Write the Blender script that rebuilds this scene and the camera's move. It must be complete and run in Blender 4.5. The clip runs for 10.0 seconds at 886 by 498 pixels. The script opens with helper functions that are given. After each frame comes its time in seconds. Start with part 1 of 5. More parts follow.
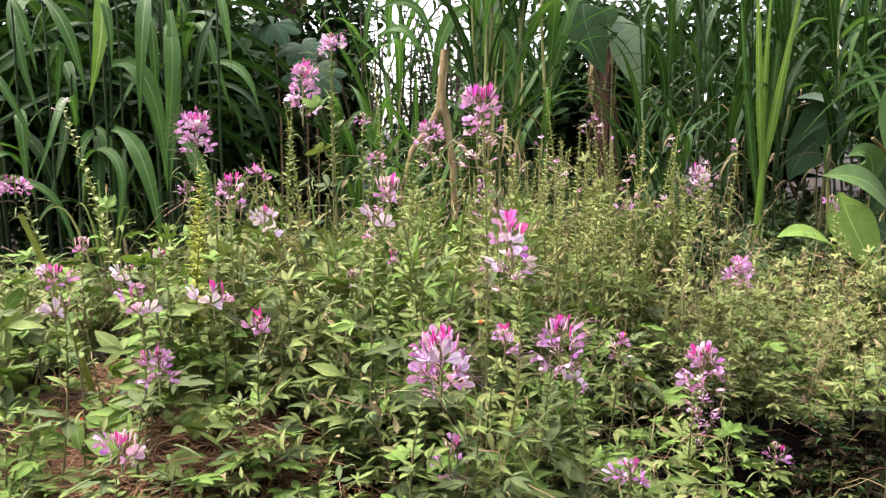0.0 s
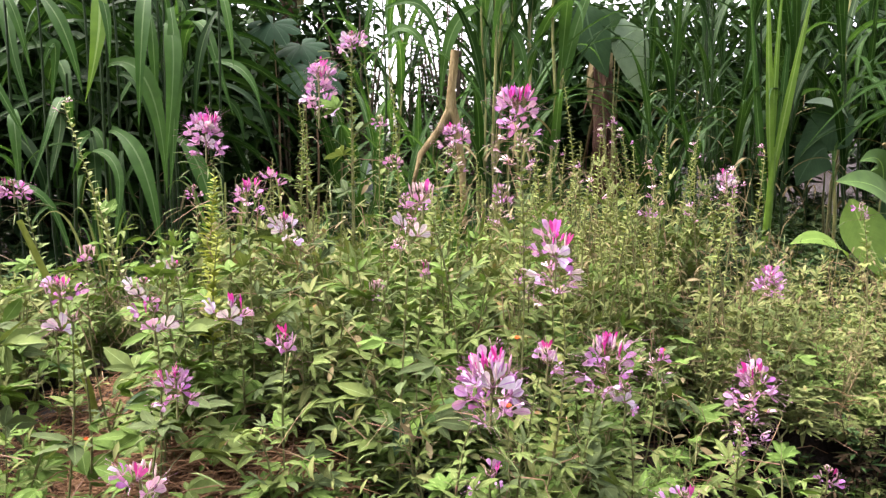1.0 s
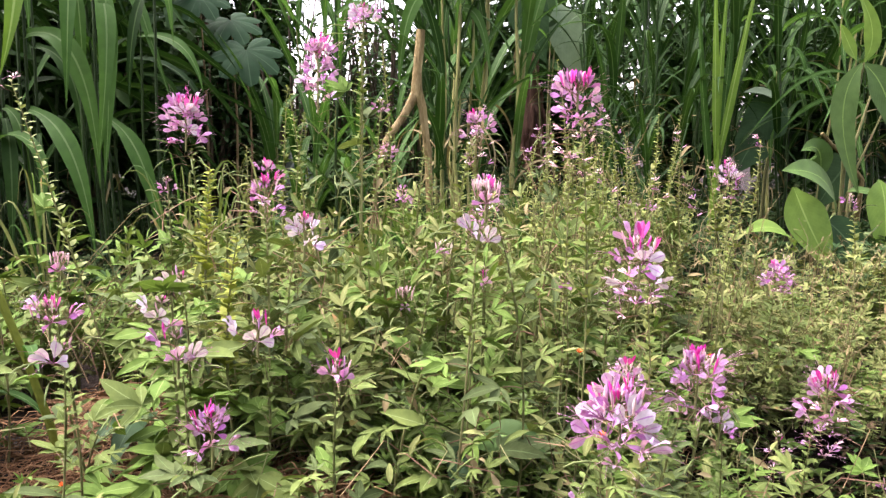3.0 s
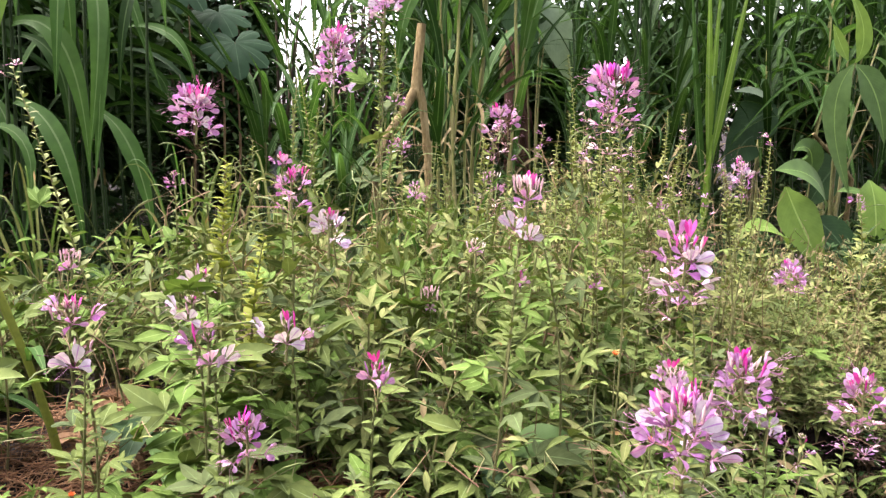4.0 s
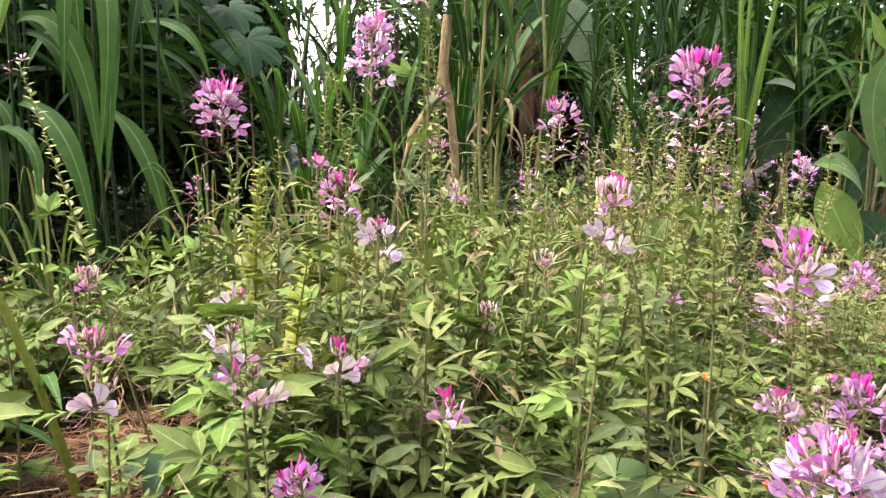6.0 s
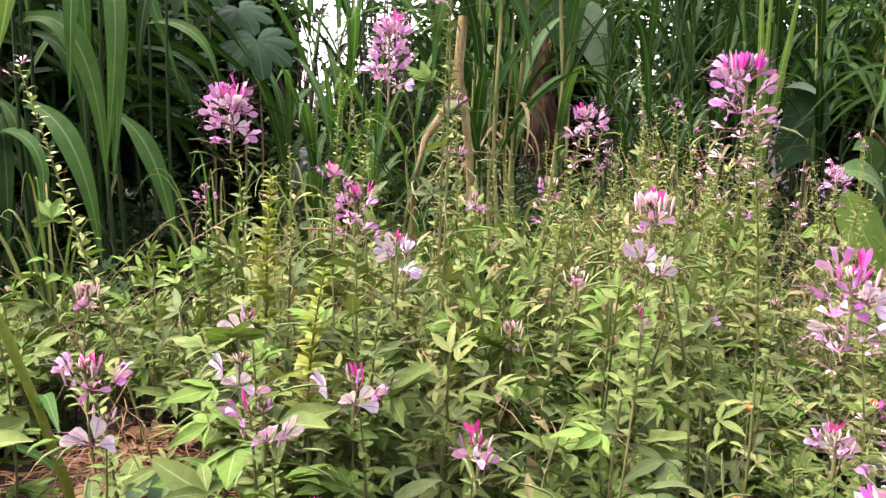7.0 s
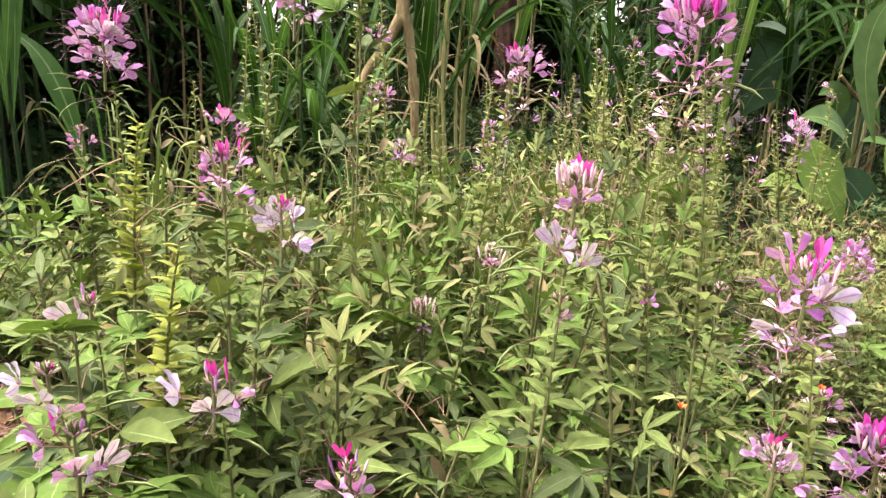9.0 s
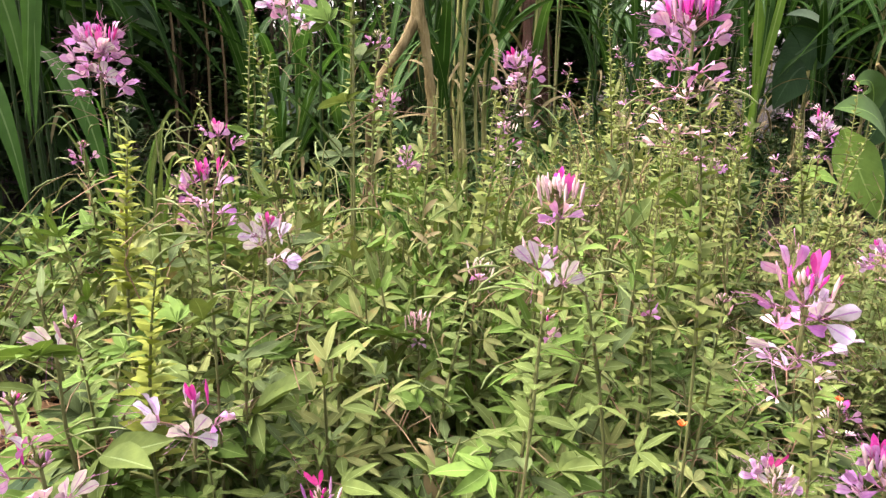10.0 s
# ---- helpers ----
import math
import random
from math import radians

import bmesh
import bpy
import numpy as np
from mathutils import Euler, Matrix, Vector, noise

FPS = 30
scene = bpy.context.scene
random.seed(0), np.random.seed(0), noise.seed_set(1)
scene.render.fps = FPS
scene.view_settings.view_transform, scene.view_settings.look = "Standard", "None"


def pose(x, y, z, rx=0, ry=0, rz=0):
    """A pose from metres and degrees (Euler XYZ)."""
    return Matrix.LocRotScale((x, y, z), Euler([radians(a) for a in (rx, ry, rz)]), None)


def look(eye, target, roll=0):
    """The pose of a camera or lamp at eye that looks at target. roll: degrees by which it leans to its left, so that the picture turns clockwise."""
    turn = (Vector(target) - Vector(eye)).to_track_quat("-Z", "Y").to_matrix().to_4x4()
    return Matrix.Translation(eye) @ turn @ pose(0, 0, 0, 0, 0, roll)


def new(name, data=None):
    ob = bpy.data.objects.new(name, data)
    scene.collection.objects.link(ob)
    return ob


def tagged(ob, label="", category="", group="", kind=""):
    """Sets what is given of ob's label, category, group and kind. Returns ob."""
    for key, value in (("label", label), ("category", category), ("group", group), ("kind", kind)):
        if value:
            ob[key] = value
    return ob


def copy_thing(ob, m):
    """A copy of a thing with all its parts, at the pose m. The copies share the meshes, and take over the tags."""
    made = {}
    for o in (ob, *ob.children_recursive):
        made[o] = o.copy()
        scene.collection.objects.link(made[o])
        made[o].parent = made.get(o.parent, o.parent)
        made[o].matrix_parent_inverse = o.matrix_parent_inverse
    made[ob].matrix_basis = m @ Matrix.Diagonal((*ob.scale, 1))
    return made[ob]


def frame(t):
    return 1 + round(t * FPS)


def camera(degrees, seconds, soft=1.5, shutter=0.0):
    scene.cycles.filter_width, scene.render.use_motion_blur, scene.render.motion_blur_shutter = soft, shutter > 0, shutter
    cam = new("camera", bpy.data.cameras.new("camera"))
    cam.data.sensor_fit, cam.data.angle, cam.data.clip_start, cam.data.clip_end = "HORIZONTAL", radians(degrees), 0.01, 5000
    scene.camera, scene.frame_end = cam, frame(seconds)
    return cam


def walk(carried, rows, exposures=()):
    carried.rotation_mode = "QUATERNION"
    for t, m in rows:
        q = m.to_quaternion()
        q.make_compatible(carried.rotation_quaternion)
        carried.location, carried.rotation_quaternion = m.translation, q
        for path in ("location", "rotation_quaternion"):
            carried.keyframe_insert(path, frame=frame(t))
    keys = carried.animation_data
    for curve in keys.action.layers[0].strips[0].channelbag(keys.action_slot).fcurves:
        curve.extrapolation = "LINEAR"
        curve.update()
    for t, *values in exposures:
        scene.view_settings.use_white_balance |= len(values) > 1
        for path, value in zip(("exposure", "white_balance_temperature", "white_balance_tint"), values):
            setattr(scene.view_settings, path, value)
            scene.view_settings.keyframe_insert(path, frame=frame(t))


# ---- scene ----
cam = camera(61.9, 10.0, 1.4)
METRES, EYE, TILT, LEAN, TURN = 1.4, 1.1, -9.0, 0.0, 0.0
ROWS = [
    (0.0, 0.0, 0.0, 0.0, 0.0, 0.0, -0.0),
    (0.5, -0.0259, 0.0236, 0.0057, -0.25, 0.45, -0.08),
    (1.0, -0.0823, 0.0862, 0.015, -0.95, 0.21, -0.18),
    (1.5, -0.139, 0.1399, 0.0303, -2.59, -0.11, -0.22),
    (2.0, -0.2133, 0.1931, 0.0451, -4.58, -0.46, 0.12),
    (3.5, -0.3665, 0.2941, 0.0483, -10.23, -1.23, 0.26),
    (4.0, -0.405, 0.3238, 0.0497, -10.78, -1.25, 0.09),
    (4.5, -0.4227, 0.3437, 0.0519, -10.86, -1.26, -0.3),
    (5.0, -0.445, 0.3773, 0.0504, -11.28, -1.7, 0.07),
    (5.5, -0.4546, 0.4265, 0.0594, -10.93, -1.59, 0.58),
    (7.0, -0.4686, 0.5424, 0.0878, -9.83, -1.33, 0.4),
    (7.5, -0.4468, 0.573, 0.0996, -10.16, -1.63, 0.05),
    (8.0, -0.4162, 0.6173, 0.1104, -11.84, -2.77, -0.78),
    (8.5, -0.3933, 0.6531, 0.1208, -12.79, -4.35, -0.99),
    (9.0, -0.3639, 0.6735, 0.1286, -12.31, -6.72, -0.93),
    (9.5, -0.3295, 0.6779, 0.1363, -11.1, -7.75, 0.17),
    (10.0, -0.3078, 0.6847, 0.1471, -9.59, -7.03, 0.27),
]
walk(cam, [(t, pose(0, 0, EYE, TILT, LEAN, TURN) @ pose(METRES * x, METRES * y, METRES * z, 90 + pitch, roll, yaw)) for t, x, y, z, yaw, pitch, roll in ROWS],
     [(0.0, 2.77, 6560, 25), (3.5, 2.75, 6620, 28), (8.5, 2.7, 6740, 26), (10.0, 2.66, 6860, 23)])

# ---- world, sun ----
world = bpy.data.worlds.new("overcast")
scene.world = world
world.use_nodes = True
wn, wl = world.node_tree.nodes, world.node_tree.links
sky = wn.new("ShaderNodeTexSky")
sky.sky_type, sky.sun_disc = "NISHITA", False
sky.sun_elevation, sky.sun_rotation = radians(60), radians(-67)
sky.air_density, sky.dust_density = 1.0, 3.0
pale = wn.new("ShaderNodeHueSaturation")
pale.inputs["Saturation"].default_value = 0.3
wl.new(sky.outputs[0], pale.inputs["Color"])
wl.new(pale.outputs[0], wn["Background"].inputs[0])
wn["Background"].inputs[1].default_value = 0.15
sun = new("sun", bpy.data.lights.new("sun", "SUN"))
sun.data.energy, sun.data.angle, sun.data.color = 1.6, radians(36), (1.0, 0.965, 0.91)
sun.matrix_world = look((-2.4, 1.0, 4.6), (0, 0, 0))


# ---- materials ----
def nodes_of(name):
    m = bpy.data.materials.new(name)
    m.use_nodes = True
    n, l = m.node_tree.nodes, m.node_tree.links
    return m, n, l, n["Principled BSDF"], n["Material Output"]


def ramp(n, stops):
    r = n.new("ShaderNodeValToRGB")
    e = r.color_ramp.elements
    while len(e) < len(stops):
        e.new(0.5)
    for k, (p, c) in zip(e, stops):
        k.position, k.color = p, (*c, 1)
    return r


def mixed(n, l, fac, a, b, mode="MIX"):
    x = n.new("ShaderNodeMix")
    x.data_type, x.blend_type = "RGBA", mode
    for sock, v in ((x.inputs[0], fac), (x.inputs[6], a), (x.inputs[7], b)):
        if isinstance(v, (int, float)):
            sock.default_value = v
        elif isinstance(v, tuple):
            sock.default_value = (*v, 1)
        else:
            l.new(v, sock)
    return x.outputs[2]


def maths(n, l, op, a, b=0.0, clamp=False):
    x = n.new("ShaderNodeMath")
    x.operation, x.use_clamp = op, clamp
    for sock, v in ((x.inputs[0], a), (x.inputs[1], b)):
        if isinstance(v, (int, float)):
            sock.default_value = v
        else:
            l.new(v, sock)
    return x.outputs[0]


def noise_of(n, l, scale, detail=3.0, coord="Object"):
    tc = n.new("ShaderNodeTexCoord")
    t = n.new("ShaderNodeTexNoise")
    t.inputs["Scale"].default_value, t.inputs["Detail"].default_value = scale, detail
    l.new(tc.outputs[coord], t.inputs["Vector"])
    return t.outputs["Fac"]


def leafy(name, dark, mid, light, rib=None, rib_width=0.07, rough=0.74, clear=0.25, veins=0.0, spots=None, grain=60.0, spec=0.1):
    """A thin plant surface: colour by island and by thing, a midrib across its own width, light shining through."""
    m, n, l, p, out = nodes_of(name)
    info, geo, uv = n.new("ShaderNodeObjectInfo"), n.new("ShaderNodeNewGeometry"), n.new("ShaderNodeUVMap")
    pick = maths(n, l, "ADD", maths(n, l, "MULTIPLY", info.outputs["Random"], 0.45), maths(n, l, "MULTIPLY", geo.outputs["Random Per Island"], 0.55))
    r = ramp(n, ((0.08, dark), (0.5, mid), (0.95, light)))
    l.new(pick, r.inputs[0])
    col = r.outputs[0]
    blotch = ramp(n, ((0.3, (0.7, 0.73, 0.7)), (0.7, (1.12, 1.1, 1.08))))
    l.new(noise_of(n, l, grain), blotch.inputs[0])
    col = mixed(n, l, 0.7, col, blotch.outputs[0], "MULTIPLY")
    sep = n.new("ShaderNodeSeparateXYZ")
    l.new(uv.outputs[0], sep.inputs[0])
    off = maths(n, l, "ABSOLUTE", maths(n, l, "SUBTRACT", sep.outputs[0], 0.5))
    if veins:
        w = maths(n, l, "SINE", maths(n, l, "MULTIPLY", maths(n, l, "SUBTRACT", sep.outputs[1], maths(n, l, "MULTIPLY", off, 0.55)), veins))
        w = maths(n, l, "MULTIPLY", maths(n, l, "GREATER_THAN", w, 0.86), 0.22)
        col = mixed(n, l, w, col, light)
    if rib:
        line = maths(n, l, "LESS_THAN", off, rib_width)
        col = mixed(n, l, maths(n, l, "MULTIPLY", line, 0.75), col, rib)
    if spots:
        s = ramp(n, ((0.62, (0, 0, 0)), (0.72, (1, 1, 1))))
        l.new(noise_of(n, l, 22.0, 5.0), s.inputs[0])
        col = mixed(n, l, s.outputs[0], col, spots)
    l.new(col, p.inputs["Base Color"])
    p.inputs["Roughness"].default_value = rough
    p.inputs["Specular IOR Level"].default_value = spec
    b = n.new("ShaderNodeBump")
    b.inputs["Strength"].default_value, b.inputs["Distance"].default_value = 0.25, 0.002
    l.new(noise_of(n, l, grain * 3), b.inputs["Height"])
    l.new(b.outputs[0], p.inputs["Normal"])
    tr = n.new("ShaderNodeBsdfTranslucent")
    l.new(mixed(n, l, 1.0, col, (1.0, 1.0, 0.62), "MULTIPLY"), tr.inputs["Color"])
    mx = n.new("ShaderNodeMixShader")
    mx.inputs[0].default_value = clear
    l.new(p.outputs[0], mx.inputs[1])
    l.new(tr.outputs[0], mx.inputs[2])
    l.new(mx.outputs[0], out.inputs[0])
    return m


def solid(name, stops, scale=30.0, stretch=(1, 1, 1), rough=0.8, bump=0.4, depth=0.004, fine=None):
    """An opaque surface with colour grain at two scales and relief."""
    m, n, l, p, out = nodes_of(name)
    tc, mp, t, u = n.new("ShaderNodeTexCoord"), n.new("ShaderNodeMapping"), n.new("ShaderNodeTexNoise"), n.new("ShaderNodeTexNoise")
    mp.inputs["Scale"].default_value = stretch
    l.new(tc.outputs["Object"], mp.inputs[0])
    for tex, s in ((t, scale), (u, fine or scale * 6)):
        tex.inputs["Scale"].default_value, tex.inputs["Detail"].default_value = s, 6.0
        l.new(mp.outputs[0], tex.inputs["Vector"])
    r = ramp(n, stops)
    l.new(maths(n, l, "ADD", maths(n, l, "MULTIPLY", t.outputs["Fac"], 0.65), maths(n, l, "MULTIPLY", u.outputs["Fac"], 0.35)), r.inputs[0])
    info = n.new("ShaderNodeObjectInfo")
    shade = maths(n, l, "ADD", 0.82, maths(n, l, "MULTIPLY", info.outputs["Random"], 0.36))
    cmb = n.new("ShaderNodeCombineColor")
    for k in range(3):
        l.new(shade, cmb.inputs[k])
    l.new(mixed(n, l, 1.0, r.outputs[0], cmb.outputs[0], "MULTIPLY"), p.inputs["Base Color"])
    p.inputs["Roughness"].default_value = rough
    p.inputs["Specular IOR Level"].default_value = 0.12
    b = n.new("ShaderNodeBump")
    b.inputs["Strength"].default_value, b.inputs["Distance"].default_value = bump, depth
    l.new(u.outputs["Fac"], b.inputs["Height"])
    l.new(b.outputs[0], p.inputs["Normal"])
    return m


LEAF = leafy("leaf_green", (0.075, 0.108, 0.031), (0.107, 0.151, 0.039), (0.133, 0.179, 0.048), rib=(0.2, 0.27, 0.11), rib_width=0.03, veins=52.0, clear=0.16)
LEAF_FRESH = leafy("leaf_fresh_green", (0.063, 0.117, 0.022), (0.09, 0.162, 0.03), (0.118, 0.194, 0.04), rib=(0.19, 0.28, 0.09), rib_width=0.03, veins=52.0, clear=0.18)
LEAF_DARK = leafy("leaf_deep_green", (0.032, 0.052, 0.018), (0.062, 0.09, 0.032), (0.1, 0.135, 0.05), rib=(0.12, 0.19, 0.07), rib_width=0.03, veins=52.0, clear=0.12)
LEAF_PALE = leafy("leaf_yellow_green", (0.1, 0.125, 0.038), (0.155, 0.182, 0.058), (0.2, 0.222, 0.08), rib=(0.24, 0.28, 0.11), rib_width=0.03, spots=(0.25, 0.15, 0.06), clear=0.16)
LEAF_BRACT = leafy("bract_yellow_green", (0.11, 0.15, 0.036), (0.165, 0.203, 0.056), (0.23, 0.26, 0.085), clear=0.25)
LEAF_WAN = leafy("bract_wan_green", (0.15, 0.19, 0.07), (0.22, 0.27, 0.1), (0.3, 0.34, 0.15), clear=0.25)
LEAF_LIME = leafy("leaf_lime", (0.15, 0.19, 0.03), (0.23, 0.27, 0.05), (0.31, 0.34, 0.08), clear=0.35)
BLADE = leafy("grass_blade", (0.02, 0.06, 0.01), (0.036, 0.098, 0.018), (0.062, 0.14, 0.03), rib=(0.13, 0.21, 0.08), rib_width=0.045, rough=0.6, grain=18.0, clear=0.4, spec=0.12)
# darker copy of the grass blade, with the thicket's shade in its colour
BLADE_SHADED = leafy("shaded_grass_blade", (0.007, 0.023, 0.004), (0.014, 0.043, 0.008), (0.028, 0.07, 0.014), rib=(0.07, 0.12, 0.045), rib_width=0.05, rough=0.6, grain=18.0, clear=0.28, spec=0.1)
BLADE_LIME = leafy("fresh_grass_blade", (0.055, 0.13, 0.01), (0.09, 0.19, 0.016), (0.14, 0.25, 0.03), rib=(0.24, 0.36, 0.11), rough=0.42, grain=18.0, clear=0.35, spec=0.3)
BLADE_DRY = leafy("dry_grass_blade", (0.085, 0.068, 0.03), (0.16, 0.13, 0.062), (0.27, 0.23, 0.125), rough=0.8, clear=0.15, grain=30.0)
BROAD = leafy("broad_leaf", (0.04, 0.09, 0.022), (0.066, 0.13, 0.034), (0.095, 0.17, 0.05), rib=(0.18, 0.3, 0.08), rib_width=0.02, rough=0.6, veins=110.0, grain=14.0, clear=0.2, spec=0.14)
BROAD_LIME = leafy("broad_leaf_lime", (0.075, 0.15, 0.022), (0.11, 0.2, 0.033), (0.15, 0.25, 0.05), rib=(0.22, 0.34, 0.09), rib_width=0.02, rough=0.6, veins=110.0, grain=14.0, clear=0.35, spec=0.14)
# deep green leaf; on tall plants a darker copy painted for shadowed leaves
BROAD_DEEP_SHADED = leafy("broad_leaf_deep_shaded", (0.014, 0.038, 0.014), (0.024, 0.058, 0.02), (0.04, 0.08, 0.03), rib=(0.06, 0.11, 0.05), rib_width=0.02, rough=0.6, veins=90.0, grain=14.0, clear=0.2, spec=0.14)
BROAD_PALE = leafy("broad_leaf_pale_underside", (0.11, 0.165, 0.1), (0.14, 0.205, 0.125), (0.18, 0.24, 0.16), rough=0.6, veins=110.0, grain=14.0, clear=0.2)
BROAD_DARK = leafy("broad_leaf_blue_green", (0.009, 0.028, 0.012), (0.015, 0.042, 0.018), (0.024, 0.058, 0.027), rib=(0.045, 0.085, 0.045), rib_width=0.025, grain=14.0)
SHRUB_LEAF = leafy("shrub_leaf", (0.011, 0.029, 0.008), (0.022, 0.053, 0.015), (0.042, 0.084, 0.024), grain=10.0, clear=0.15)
# weed leaf in near-black brown: the ditch's shade put into its colour
SHADED_WEED = leafy("shaded_weed_leaf", (0.014, 0.01, 0.005), (0.028, 0.02, 0.01), (0.06, 0.042, 0.022), rough=0.85, clear=0.05, grain=20.0)
FAR_LEAF = leafy("far_leaf", (0.05, 0.1, 0.03), (0.09, 0.16, 0.05), (0.14, 0.22, 0.08), grain=6.0)
PETAL = leafy("petal_lilac", (0.42, 0.16, 0.44), (0.52, 0.3, 0.53), (0.58, 0.43, 0.59), rib=(0.42, 0.08, 0.44), rib_width=0.04, rough=0.55, clear=0.35, grain=120.0)
PETAL_PINK = leafy("petal_magenta", (0.52, 0.03, 0.28), (0.66, 0.07, 0.4), (0.76, 0.2, 0.56), rough=0.5, clear=0.3, grain=120.0)
PETAL_WHITE = leafy("petal_fading_white", (0.47, 0.38, 0.55), (0.54, 0.48, 0.6), (0.6, 0.56, 0.64), rib=(0.34, 0.12, 0.45), rib_width=0.055, rough=0.55, clear=0.35, grain=120.0)
BUD = leafy("bud_cream", (0.6, 0.3, 0.42), (0.72, 0.52, 0.55), (0.74, 0.72, 0.56), rough=0.55, clear=0.2, grain=120.0)
STAMEN = leafy("stamen", (0.3, 0.1, 0.2), (0.42, 0.2, 0.32), (0.48, 0.32, 0.36), rough=0.5, clear=0.1)
STEM = leafy("stem_green", (0.085, 0.1, 0.035), (0.14, 0.15, 0.058), (0.2, 0.19, 0.09), rough=0.5, clear=0.05, spots=(0.2, 0.1, 0.075))
STEM_RED = leafy("stem_reddish", (0.14, 0.065, 0.05), (0.2, 0.12, 0.075), (0.25, 0.19, 0.1), rough=0.5, clear=0.05)
POD = leafy("pod_green", (0.09, 0.13, 0.04), (0.13, 0.18, 0.06), (0.18, 0.22, 0.085), rough=0.5, clear=0.1)
# soil colour lowered to near black to hold the shade of ditch and hollow
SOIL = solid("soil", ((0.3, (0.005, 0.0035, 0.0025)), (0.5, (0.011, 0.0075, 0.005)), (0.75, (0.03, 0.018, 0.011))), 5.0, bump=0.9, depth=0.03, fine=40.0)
STRAW = leafy("dry_straw", (0.05, 0.025, 0.014), (0.14, 0.074, 0.038), (0.27, 0.165, 0.086), rough=0.85, clear=0.05)
BARK = solid("dry_bark", ((0.3, (0.03, 0.017, 0.011)), (0.5, (0.06, 0.031, 0.02)), (0.72, (0.15, 0.085, 0.055))), 16.0, (1, 1, 0.12), bump=0.8, depth=0.02)
CANE = solid("weathered_stick", ((0.3, (0.045, 0.032, 0.014)), (0.48, (0.14, 0.105, 0.045)), (0.7, (0.28, 0.225, 0.11))), 22.0, (1, 1, 0.25), bump=0.8, depth=0.01)
CULM = solid("grass_culm", ((0.3, (0.045, 0.065, 0.02)), (0.5, (0.17, 0.18, 0.06)), (0.7, (0.24, 0.21, 0.1))), 12.0, (1, 1, 0.3), rough=0.5, bump=0.2)
# darker copy of the culm; shade is put into the colour
CULM_SHADED = solid("shaded_culm", ((0.3, (0.006, 0.015, 0.004)), (0.5, (0.014, 0.031, 0.008)), (0.7, (0.032, 0.052, 0.016))), 12.0, (1, 1, 0.3), rough=0.6, bump=0.2)
TWIG = solid("twig", ((0.3, (0.03, 0.022, 0.015)), (0.7, (0.1, 0.075, 0.05))), 30.0, (1, 1, 0.3))
PLASTIC = solid("crumpled_sheet", ((0.3, (0.08, 0.1, 0.095)), (0.55, (0.22, 0.25, 0.24)), (0.75, (0.42, 0.46, 0.45))), 6.0, rough=0.45, bump=0.5, depth=0.02)


